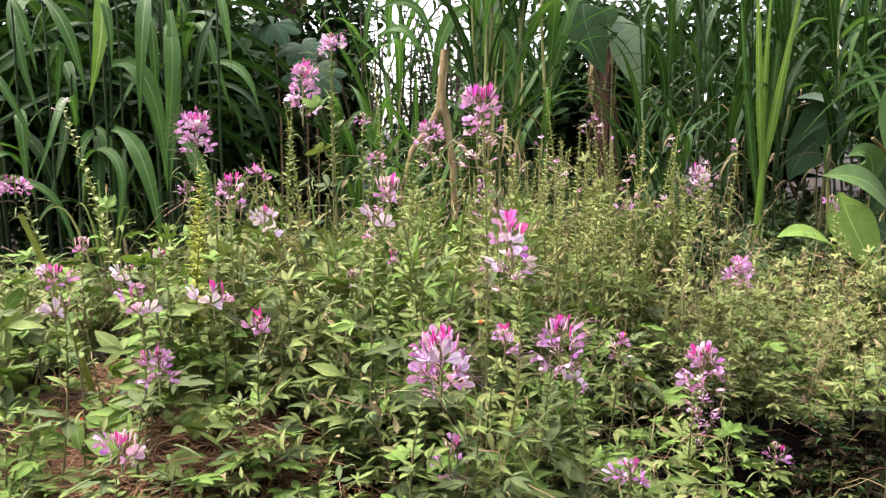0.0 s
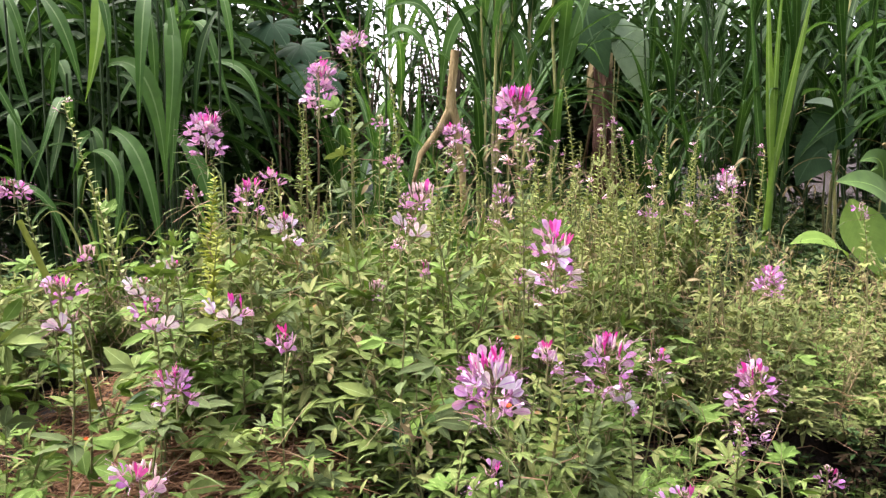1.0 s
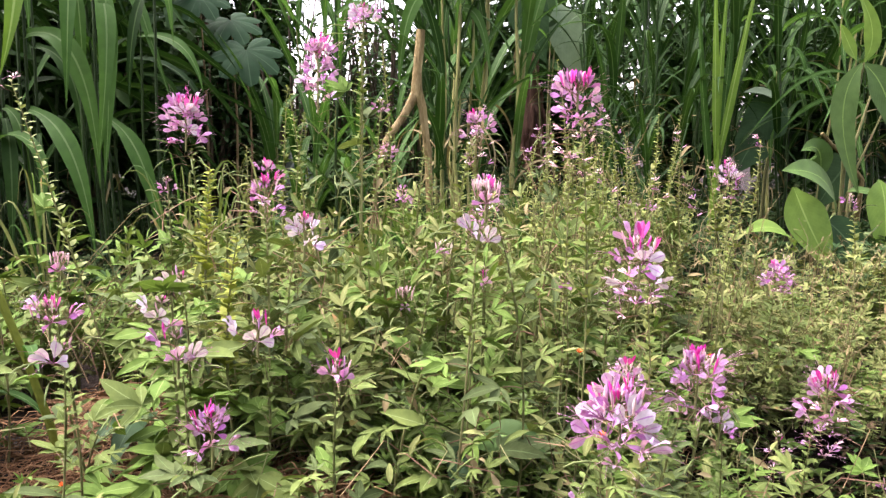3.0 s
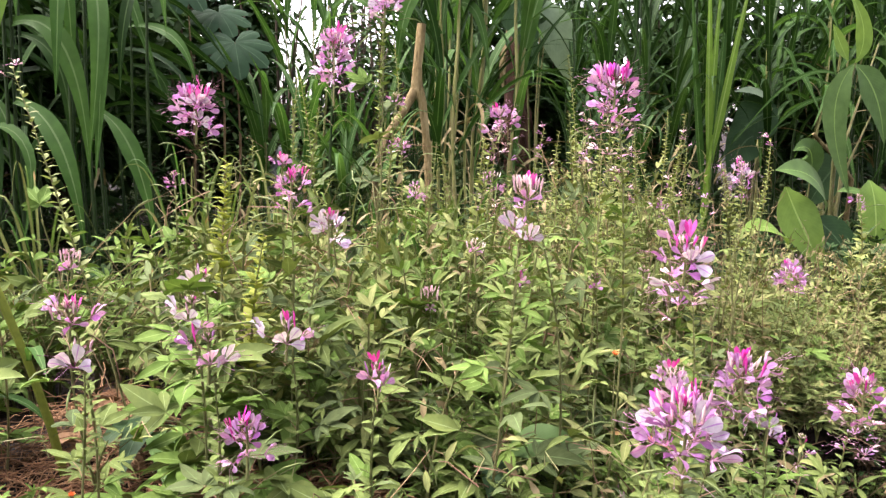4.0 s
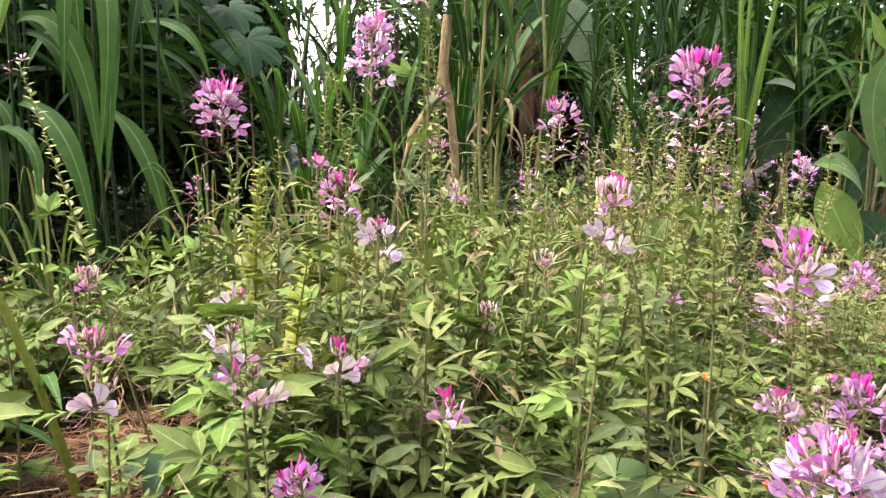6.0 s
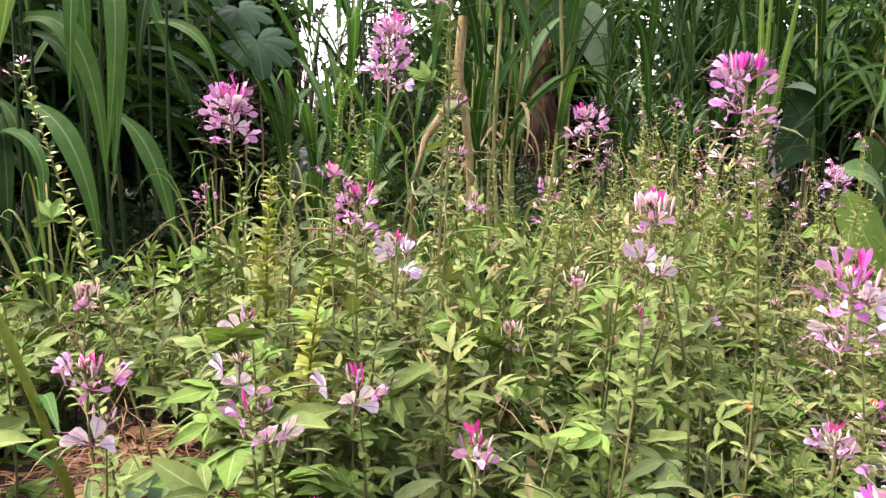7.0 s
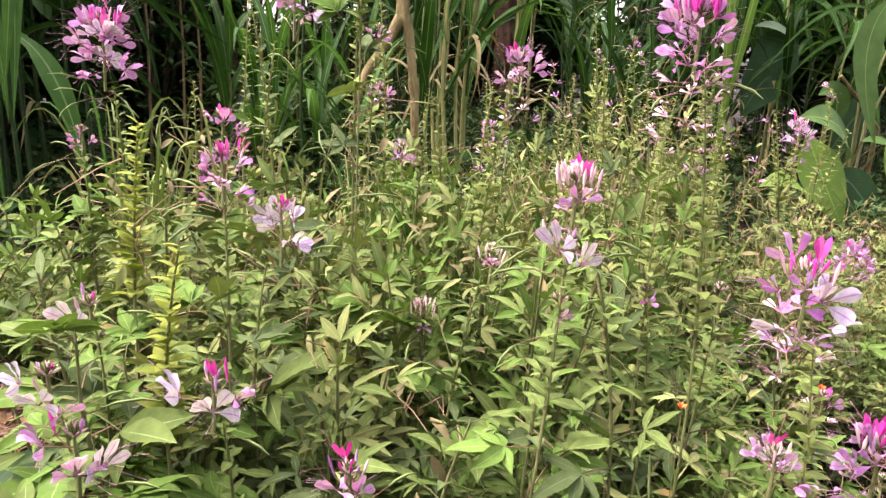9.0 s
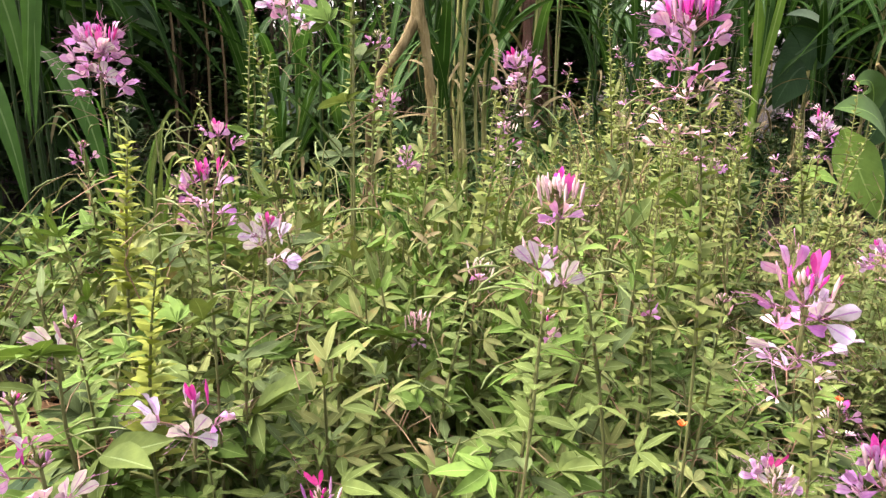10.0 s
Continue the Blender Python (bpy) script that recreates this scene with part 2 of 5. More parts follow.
# ---- geometry tools ----
class Geo:
    """Vertices, faces, materials and a 0..1 map, gathered and linked as one mesh."""

    def __init__(self):
        self.v, self.f, self.m, self.uv = [], [], [], []

    def quad_strip(self, rows, mat, vs=None):
        """Rows of equally many points, joined by quads."""
        k, start = len(rows[0]), len(self.v)
        for r in rows:
            self.v.extend(tuple(q) for q in r)
        for i in range(len(rows) - 1):
            for j in range(k - 1):
                a = start + i * k + j
                self.f.append((a, a + 1, a + k + 1, a + k))
                self.m.append(mat)
                u0, u1, v0, v1 = j / (k - 1), (j + 1) / (k - 1), i / (len(rows) - 1), (i + 1) / (len(rows) - 1)
                self.uv += [(u0, v0), (u1, v0), (u1, v1), (u0, v1)]

    def tube(self, pts, radii, sides, mat, cap=False):
        rows = []
        pts = [Vector(q) for q in pts]
        for i, q in enumerate(pts):
            d = (pts[min(i + 1, len(pts) - 1)] - pts[max(i - 1, 0)]).normalized()
            a = d.orthogonal().normalized() if abs(d.z) < 0.9 else Vector((1, 0, 0)).cross(d).normalized()
            b = d.cross(a)
            r = radii[i]
            rows.append([q + (a * math.cos(2 * math.pi * j / sides) + b * math.sin(2 * math.pi * j / sides)) * r for j in range(sides + 1)])
        self.quad_strip(rows, mat)
        if cap:
            start = len(self.v)
            self.v.extend(tuple(q) for q in rows[-1][:-1])
            self.f.append(tuple(range(start, start + sides)))
            self.m.append(mat)
            self.uv += [(0.2, 0.2)] * sides

    def blade(self, m, length, width, mat, segs=5, tip=0.6, droop=0.4, fold=0.25, twist=0.0, base=0.15, wave=0.0, peak=0.4, curl=0.0, early=False, late=False):
        """A leaf from the origin of m along its y, arching down, folded along its midrib."""
        rows, pos, ang, step = [], Vector((0, 0, 0)), 0.0, length / segs
        for i in range(segs + 1):
            s = i / segs
            w = max(base, math.sin(math.pi * s / (2 * peak))) if s < peak else max(0.0, 1 - ((s - peak) / (1 - peak)) ** (1 / tip))
            w = max(w * width * 0.5, 0.0004)
            ahead, over = Vector((0, math.cos(ang), math.sin(ang))), Vector((0, -math.sin(ang), math.cos(ang)))
            c, n = math.cos(twist * s), math.sin(twist * s)
            side, face = Vector((c, 0, 0)) + over * n, over * c - Vector((n, 0, 0))
            lift = face * (w * fold + wave * w * math.sin(9 * s))
            rows.append([m @ (pos - side * w + lift), m @ pos, m @ (pos + side * w + lift)])
            pos = pos + ahead * step + Vector((curl * s * step, 0, 0))
            ang -= droop / segs * ((1.5 if s < 0.6 else 0.25) if early else (2.6 * s ** 2 if late else 0.4 + 1.2 * s))
        self.quad_strip(rows, mat)

    def ribbon(self, start, bend, end, width, mat, segs=12, tip=0.6, base=0.3, peak=0.4, fold=0.25, wave=0.0, face=(0, -1, 0.45), turn=0.0):
        """A long leaf from start to end, arched towards bend, its upper side to face."""
        rows, a, b, c = [], Vector(start), Vector(bend), Vector(end)
        for i in range(segs + 1):
            s = i / segs
            w = max(base, math.sin(math.pi * s / (2 * peak))) if s < peak else max(0.0, 1 - ((s - peak) / (1 - peak)) ** (1 / tip))
            w = max(w * width * 0.5, 0.0006)
            p = a * (1 - s) ** 2 + b * 2 * s * (1 - s) + c * s * s
            d = ((b - a) * (1 - s) + (c - b) * s).normalized()
            f = Matrix.Rotation(turn * s, 3, d) @ Vector(face)
            side = d.cross(f).normalized()
            lift = side.cross(d) * (w * fold + wave * w * math.sin(8 * s + 1))
            rows.append([p - side * w + lift, p - side * w * 0.5 + lift * 0.35, p, p + side * w * 0.5 + lift * 0.3, p + side * w + lift * 0.9])
        self.quad_strip(rows, mat)

    def join(self, me, m):
        """Adds a copy of a mesh at the pose m."""
        start, k = len(self.v), me.uv_layers[0].data
        self.v.extend(tuple(m @ q.co) for q in me.vertices)
        for q in me.polygons:
            self.f.append(tuple(start + j for j in q.vertices))
            self.m.append(q.material_index)
            self.uv.extend(tuple(k[j].uv) for j in q.loop_indices)

    def mesh(self, name, mats, smooth=True):
        me = bpy.data.meshes.new(name)
        me.from_pydata(self.v, [], self.f)
        for q in mats:
            me.materials.append(q)
        me.polygons.foreach_set("material_index", self.m)
        me.polygons.foreach_set("use_smooth", [smooth] * len(self.f))
        lay = me.uv_layers.new(name="UVMap")
        lay.data.foreach_set("uv", [c for q in self.uv for c in q])
        me.update()
        return me


def part(name, me, parent, m=None, label=""):
    ob = new(name, me)
    ob.parent = parent
    if m is not None:
        ob.matrix_basis = m
    if label:
        ob["label"] = label
    return ob


def thing(name, x, y, z, label, category, group="", kind=""):
    ob = new(name)
    ob.empty_display_size = 0.05
    ob.location = (x, y, z)
    return tagged(ob, label, category, group, kind)


def rot(rx=0.0, ry=0.0, rz=0.0):
    return Euler((rx, ry, rz)).to_matrix().to_4x4()


rng = random.Random(7)
U = rng.uniform


def ground_z(x, y):
    mound = 0.29 * math.exp(-((x + 0.58) ** 2 / 0.16 + (y - 1.87) ** 2 / 0.14)) + 0.2 * math.exp(-((x + 1.15) ** 2 / 0.16 + (y - 2.7) ** 2 / 0.2))
    # ditch dug extra deep so that its bottom stays dark
    ditch = 0.85 * max(0.0, min(1.0, (x - 0.68) / 0.15)) * max(0.0, min(1.0, (2.9 - x) / 0.3)) * max(0.0, min(1.0, (y - 1.2) / 0.3)) * max(0.0, min(1.0, (2.64 - y) / 0.12))
    return mound - ditch + 0.025 * noise.noise((x * 2.1, y * 2.1, 0.3)) + 0.012 * noise.noise((x * 7, y * 7, 2.0))


# ---- ground ----
def build_ground():
    xs = [-900, -300, -90, -30, -12, -7, -5] + [-4 + 0.12 * i for i in range(80)] + [6.5, 9, 14, 35, 100, 300, 900]
    ys = [-900, -200, -40, -10, -4, -2] + [-1 + 0.12 * i for i in range(84)] + [10, 13, 20, 45, 120, 350, 900]
    g = Geo()
    g.quad_strip([[(x, y, ground_z(x, y)) for x in xs] for y in ys], 0)
    tagged(new("ground", g.mesh("ground", [SOIL])), "reddish brown garden soil, darkened for shaded hollows, with scattered dry litter", "ground", kind="structure")


build_ground()


# ---- shared leaves ----
def palmate(mat, n, size, narrow, seed):
    """A hand-shaped leaf: a stalk and n leaflets, the middle one longest."""
    r, g = random.Random(seed), Geo()
    stalk = size * r.uniform(0.5, 0.95)
    g.tube([(0, 0, 0), (0, stalk * 0.5, stalk * 0.12), (0, stalk, stalk * 0.1)], [0.0016, 0.0013, 0.001], 3, 1)
    hub = Matrix.Translation((0, stalk, stalk * 0.1))
    fan, sag = r.uniform(1.2, 1.9), r.uniform(0.0, 0.6)
    for i in range(n):
        a = (i - (n - 1) / 2) / ((n - 1) / 2) * fan
        ln = size * (1.0 - 0.45 * (abs(a) / fan) ** 1.3) * r.uniform(0.75, 1.12)
        m = hub @ rot(0, 0, -a + r.uniform(-0.15, 0.15)) @ rot(r.uniform(-0.35, 0.3), r.uniform(-0.5, 0.5), 0)
        g.blade(m, ln, ln * narrow * r.uniform(0.8, 1.15), 0, segs=6, tip=0.62, droop=sag + r.uniform(0.0, 0.6), fold=r.uniform(0.15, 0.5), twist=r.uniform(-0.5, 0.5), base=0.1, wave=0.16, peak=0.4, curl=r.uniform(-0.3, 0.3))
    return g.mesh("leaf", [mat, STEM_RED if seed % 2 else STEM])


BIG = [palmate(LEAF_FRESH if k % 3 else LEAF, n, 0.108, 0.4, 20 + k) for k, n in enumerate((5, 5, 7, 5, 7, 3, 5, 4, 5, 5))] + [palmate(LEAF_DARK, n, 0.105, 0.4, 40 + k) for k, n in enumerate((5, 7, 5, 5, 4))]
NARROW = [palmate(LEAF, n, 0.09, 0.27, 60 + k) for k, n in enumerate((5, 5, 7, 3, 4))] + [palmate(LEAF_DARK, n, 0.09, 0.27, 70 + n) for n in (5, 3)]
YELLOW = [palmate(LEAF_PALE, n, 0.075, 0.27, 80 + k) for k, n in enumerate((3, 5, 5))] + [palmate(LEAF, 5, 0.075, 0.27, 88)]


def bract_spike(g, b, pts, n, size, r0=0.0032):
    """A thin stem, in g, set all round with small pointed bracts, in b."""
    g.tube(pts, [r0 + (0.0012 - r0) * i / (len(pts) - 1) for i in range(len(pts))], 4, 0)
    pts = [Vector(p) for p in pts]
    for i in range(n):
        s = (i + 0.5) / n * (len(pts) - 1)
        k = min(int(s), len(pts) - 2)
        p = pts[k].lerp(pts[k + 1], s - k)
        z = size * (1.1 - 0.6 * i / n) * U(0.8, 1.2)
        b.blade(Matrix.Translation(p) @ rot(0, 0, i * 2.399 + U(-0.3, 0.3)) @ rot(U(0.1, 0.7), U(-0.3, 0.3), 0), z, z * 0.55, 0, segs=3, droop=U(0.2, 0.9), base=0.25)


# ---- flowers ----
def flower_mesh(petal, spread, width, seed, stamens=6, length=0.026, curl=1.0, pitch=1.0):
    """One spider flower on its stalk: four clawed petals in a fan, long thread-like stamens."""
    r, g = random.Random(seed), Geo()
    hub = Vector((0, 0.034, 0.01))
    g.tube([(0, 0, 0), (0, 0.018, 0.006), hub], [0.0009, 0.0008, 0.0013], 3, 2)
    for k in range(4 if spread > 0.6 else 3):
        a = (-1.3, -0.45, 0.42, 1.25)[k] * spread + r.uniform(-0.22, 0.22)
        m = Matrix.Translation(hub) @ rot(0, a, 0) @ rot(pitch + r.uniform(-0.3, 0.3), 0, 0)
        claw = r.uniform(0.008, 0.012)
        g.tube([m @ Vector((0, 0, 0)), m @ Vector((0, claw, 0))], [0.0009, 0.0012], 3, 1)
        w = width * r.uniform(0.75, 1.15)
        g.blade(m @ Matrix.Translation((0, claw * 0.9, 0)) @ rot(0, r.uniform(-0.3, 0.3), 0), length * r.uniform(0.85, 1.15), w, 0, segs=8, tip=0.34, droop=curl * r.uniform(0.7, 2.6), fold=r.uniform(0.1, 0.35), twist=r.uniform(-0.3, 0.3), base=0.14, wave=0.16, peak=0.62, late=True)
    for k in range(stamens):
        a, e = r.uniform(-1.3, 1.3), r.uniform(-0.5, 0.7)
        d = Vector((math.sin(a), math.cos(a), e)).normalized()
        end = hub + d * r.uniform(0.032, 0.058) + Vector((0, 0, r.uniform(-0.004, 0.012)))
        g.tube([hub, hub.lerp(end, 0.5) + Vector((r.uniform(-0.006, 0.006), 0, 0.008)), end], [0.0003, 0.00026, 0.00024], 3, 1)
        g.tube([end - d * 0.002, end + d * 0.0035], [0.0006, 0.0005], 3, 1)
    return g.mesh("flower", [petal, STAMEN, STEM_RED])


OPEN = [flower_mesh(PETAL, 1.0 + 0.15 * (k % 3), 0.0158 if k % 2 else 0.0125, 100 + k, length=0.0265, curl=0.9 if k % 2 else 2.0, pitch=1.1) for k in range(10)]
WHITE = [flower_mesh(PETAL_WHITE, 0.95, 0.0185, 120 + k, length=0.031, curl=0.6, pitch=1.12) for k in range(4)]
YOUNG = [flower_mesh(PETAL_PINK, 0.22 + 0.1 * k, 0.0095, 140 + k, 3, 0.031, 0.25) for k in range(4)]
FADED = [flower_mesh(PETAL if k < 2 else BUD, 0.8, 0.006, 160 + k, 4, 0.02, 1.4) for k in range(4)]


def raceme_mesh(height, buds, pink, size=1.0):
    """The axis of a flower head with upright club-shaped buds round its tip."""
    g = Geo()
    g.tube([(0, 0, -height), (0.002, 0, -height * 0.4), (0, 0, 0.012)], [0.0032, 0.0028, 0.0016], 5, 0)
    for i in range(buds):
        s = (i + 0.5) / max(1, buds)
        a = i * 2.399 + U(-0.3, 0.3)
        base = Vector((0, 0, 0.008 - 0.03 * s))
        out = Vector((math.cos(a), math.sin(a), 0))
        p0 = base + (out * (0.3 + 0.5 * s) + Vector((0, 0, 0.7 - 0.4 * s))) * (0.008 + 0.03 * s) * size
        e = (out * U(0.0, 0.45) + Vector((U(-0.15, 0.15), U(-0.15, 0.15), 1))).normalized()
        ln = (0.01 + 0.02 * s) * size * U(0.8, 1.2)
        g.tube([base, base.lerp(p0, 0.6) + out * 0.002, p0], [0.0008, 0.0008, 0.0009], 3, 1)
        g.tube([p0, p0 + e * ln * 0.3, p0 + e * ln * 0.65, p0 + e * ln], [0.0009, 0.0015 * size, 0.0023 * size, 0.0006], 6, 3 if U(0, 1) < pink * 0.6 else (4 if pink > 0.1 and U(0, 1) < 0.45 else 2))
    for i in range(26):
        a, e = i * 2.399, 0.15 + 1.1 * i / 26
        d = Vector((math.cos(a) * math.sin(e), math.sin(a) * math.sin(e), math.cos(e)))
        g.tube([Vector((0, 0, 0.004)), Vector((0, 0, 0.004)) + d * 0.011, Vector((0, 0, 0.004)) + d * 0.017], [0.0006, 0.0017, 0.0004], 4, 5 if i % 3 else 2)
    return g.mesh("flower_head", [STEM, STEM_RED, BUD, PETAL_PINK, PETAL, LEAF_PALE])


def pod_mesh(seed):
    r, g = random.Random(seed), Geo()
    ln, bend = r.uniform(0.04, 0.062), r.uniform(-0.02, 0.02)
    g.tube([(0, 0, 0), (0, 0.03, 0.008), (0, 0.06, 0.008)], [0.0006] * 3, 3, 1)
    g.tube([(0, 0.06, 0.008), (bend * 0.2, 0.06 + ln * 0.25, 0.007), (bend * 0.6, 0.06 + ln * 0.7, 0.0), (bend, 0.06 + ln, -0.01)], [0.0007, 0.002, 0.0019, 0.0004], 5, 0)
    return g.mesh("pod", [POD, STEM_RED])


PODS = [pod_mesh(200 + k) for k in range(3)]


def add_leaves(plant, path, z0, z1, n, pool, size):
    """Leaves spiralling up a stem between two heights, each one a part."""
    for i in range(n):
        s = (i + U(0, 0.6)) / n
        z = z0 + (z1 - z0) * s
        p = path(z)
        k = size * (1.12 - 0.5 * s ** 2) * U(0.8, 1.2)
        m = Matrix.Translation(p) @ rot(0, 0, i * 2.399 + U(-0.4, 0.4)) @ rot(U(-0.35, 0.6) + 0.5 * s ** 3, U(-0.5, 0.5), 0) @ Matrix.Diagonal((k, k, k, 1))
        part("leaf", rng.choice(pool), plant, m)


def stem_path(dx, dy, h, bow):
    a = U(0, 6.28)
    cx, cy = bow * math.cos(a), bow * math.sin(a)

    def path(z):
        s = max(0.0, min(1.0, z / h))
        q = 4 * s * (1 - s)
        return Vector((dx * s + cx * q, dy * s + cy * q, z))

    return path


def kind_of(opened, buds, white, tail):
    if white >= 0.8:
        return "spider flower with nearly white petals and violet veins"
    if opened <= 2 and buds >= 12:
        return "spider flower with pale upright buds, hardly open yet"
    if tail >= 6:
        return "spider flower with lilac pink petals above faded brown ones"
    return "spider flower in bloom with lilac pink petals"


def spider_flower(x, y, z, wide=0.12, opened=8, young=3, buds=14, white=0.0, pink=0.4, tail=0, tall=0.1, leaves=9, pods=2, pool=None, yellow=False, bract=0.2, lean=(0.0, 0.0), label=""):
    """A spider flower plant: bowed stem, hand-shaped leaves, a head of flowers at (x, y, z)."""
    bx, by = x + U(-0.06, 0.06) - lean[0], y + U(-0.03, 0.1) - lean[1]
    gz = ground_z(bx, by) - 0.01
    h = z + max(tall * 0.4, 0.05) - gz
    plant = thing("spider_flower", bx, by, gz, label or kind_of(opened, buds, white, tail), "flower", "spider flowers in bloom")
    path = stem_path(x - bx, y - by, h, U(0.03, 0.09) * min(1.0, h))
    g = Geo()
    top = h - tall
    bract_z = max(0.1, top - bract)
    pts = [path(bract_z * i / 7) for i in range(8)]
    g.tube(pts, [0.0034 - 0.0013 * i / 7 for i in range(8)], 6, 0)
    b = Geo()
    bract_spike(g, b, [path(bract_z + (top - bract_z) * i / 3) for i in range(4)], int(bract * 130), 0.042 if yellow else 0.034)
    part("stem", g.mesh("stem", [STEM]), plant)
    tagged(part("bract_spray", b.mesh("bract_spray", [LEAF_BRACT if yellow else LEAF]), plant), kind="stuff")
    add_leaves(plant, path, max(0.05, h * 0.2), max(0.12, bract_z + 0.04), leaves + 4, pool or BIG, 0.95)
    k = 0.92 * max(0.6, wide / 0.12)
    opened = int(opened * (1.25 if opened > 4 else 1.1) + 0.5)
    head = part("flower_head", raceme_mesh(tall * 0.9, buds, pink, k * (1.25 if buds >= 20 else 1.15)), plant, Matrix.Translation(path(h) - Vector((0, 0, 0.02))))
    young = (young + 1) // 2 + (1 if young > 3 else 0)
    for i in range(young):
        m = Matrix.Translation((0, 0, -0.012 - 0.01 * i)) @ rot(0, 0, i * 2.1 + U(0, 6)) @ rot(U(0.0, 0.8), U(-0.3, 0.3), 0) @ Matrix.Diagonal((k, k * U(0.5, 1.1), k, 1))
        part("flower", rng.choice(YOUNG), head, m)
    for i in range(opened):
        s = (i + 0.5) / opened
        c = k * U(0.8, 1.12)
        m = Matrix.Translation((0, 0, -0.012 - (tall * 0.6 - 0.012) * s + U(-0.012, 0.012))) @ rot(0, 0, i * 2.399 + U(-0.6, 0.6) if opened > 5 else math.pi + (i - (opened - 1) / 2) * 1.1 + U(-0.3, 0.3)) @ rot(0.4 - 0.9 * s + U(-0.35, 0.35) if opened > 5 else U(-0.15, 0.2), U(-0.6, 0.6) if opened > 5 else U(-0.25, 0.25), 0) @ Matrix.Diagonal((c, c * U(0.7, 1.2), c, 1))
        part("flower", rng.choice(WHITE if U(0, 1) < white else OPEN), head, m)
    for i in range(tail):
        m = Matrix.Translation((U(-0.01, 0.01), 0, -tall * 0.65 - 0.011 * i)) @ rot(0, 0, i * 2.399) @ rot(U(-0.4, 0.2), 0, 0) @ Matrix.Diagonal((k * 0.9, k * 0.9, k * 0.9, 1))
        part("flower", rng.choice(FADED), head, m)
    for i in range(pods + 1):
        m = Matrix.Translation((0, 0, -tall * U(0.8, 1.2))) @ rot(0, 0, U(0, 6.28)) @ rot(U(-0.4, 0.5), 0, 0)
        part("pod", rng.choice(PODS), head, m)
    return plant


def seed_spike(x, y, z, length=0.35, lime=False, lean=0.0, flowers=0, bract=0.028, wan=False):
    """A flowered-out stem with small bracts up to its tip."""
    bx, by = x - lean, y + U(-0.03, 0.05)
    gz = ground_z(bx, by) - 0.01
    h = z - gz
    plant = thing("bract_stem", bx, by, gz, "lime yellow spike of small bracts" if lime else "tall thin stem with small pale green bracts", "plant stem", "bract stems")
    path = stem_path(x - bx, 0, h, U(0.02, 0.07))
    g = Geo()
    low = max(0.05, h - length)
    g.tube([path(low * i / 4) for i in range(5)], [0.0038, 0.0036, 0.0034, 0.0032, 0.003], 5, 0)
    b = Geo()
    bract_spike(g, b, [path(low + (h - low) * i / 6) for i in range(7)], int(length * (250 if lime else 4.6 / bract)), 0.042 if lime else bract)
    part("stem", g.mesh("stem", [STEM]), plant)
    tagged(part("bract_spray", b.mesh("bract_spray", [LEAF_LIME if lime else (LEAF_WAN if wan else LEAF_BRACT)]), plant), kind="stuff")
    add_leaves(plant, path, 0.1, low, 6, YELLOW, 0.9)
    for i in range(flowers):
        part("flower", rng.choice(FADED), plant, Matrix.Translation(path(h - 0.03 * i)) @ rot(0, 0, i * 2.4) @ Matrix.Diagonal((0.75, 0.75, 0.75, 1)))
    return plant


# ---- leafy plants of the bed ----
def canopy(x, y):
    """Height of the leaves over the plan."""
    left = 0.27 + 0.43 * max(0.0, min(1.0, (y - 1.55) / 0.85)) - 0.12 * max(0.0, min(1.0, (y - 2.7) / 0.8))
    right = 0.24 + 0.6 * max(0.0, min(1.0, (y - 2.5) / 0.9)) - 0.34 * max(0.0, min(1.0, (x - 0.9) / 0.8))
    left += (0.13 * math.exp(-((x + 0.12) / 0.38) ** 2) - 0.17 * max(0.0, min(1.0, (-0.78 - x) / 0.25))) * max(0.0, min(1.0, (y - 2.1) / 0.3))
    s = max(0.0, min(1.0, (x - 0.25) / 0.5))
    return (left * (1 - s) + right * s) * (1.0 + 0.42 * noise.noise((x * 3.3, y * 3.3, 5.0)))


def leafy_template(h, n, pool, size, label):
    """One bushy plant without flowers, at the origin."""
    plant = thing("leafy_plant", 0, 0, -20, label, "plant", "leafy plants of the bed")
    path = stem_path(U(-0.04, 0.04), U(-0.04, 0.04), h, 0.03)
    g = Geo()
    g.tube([path(h * i / 5) for i in range(6)], [0.006 - 0.004 * i / 5 for i in range(6)], 5, 0)
    part("stem", g.mesh("stem", [STEM]), plant)
    add_leaves(plant, path, h * 0.25, h, n, pool, size)
    return plant


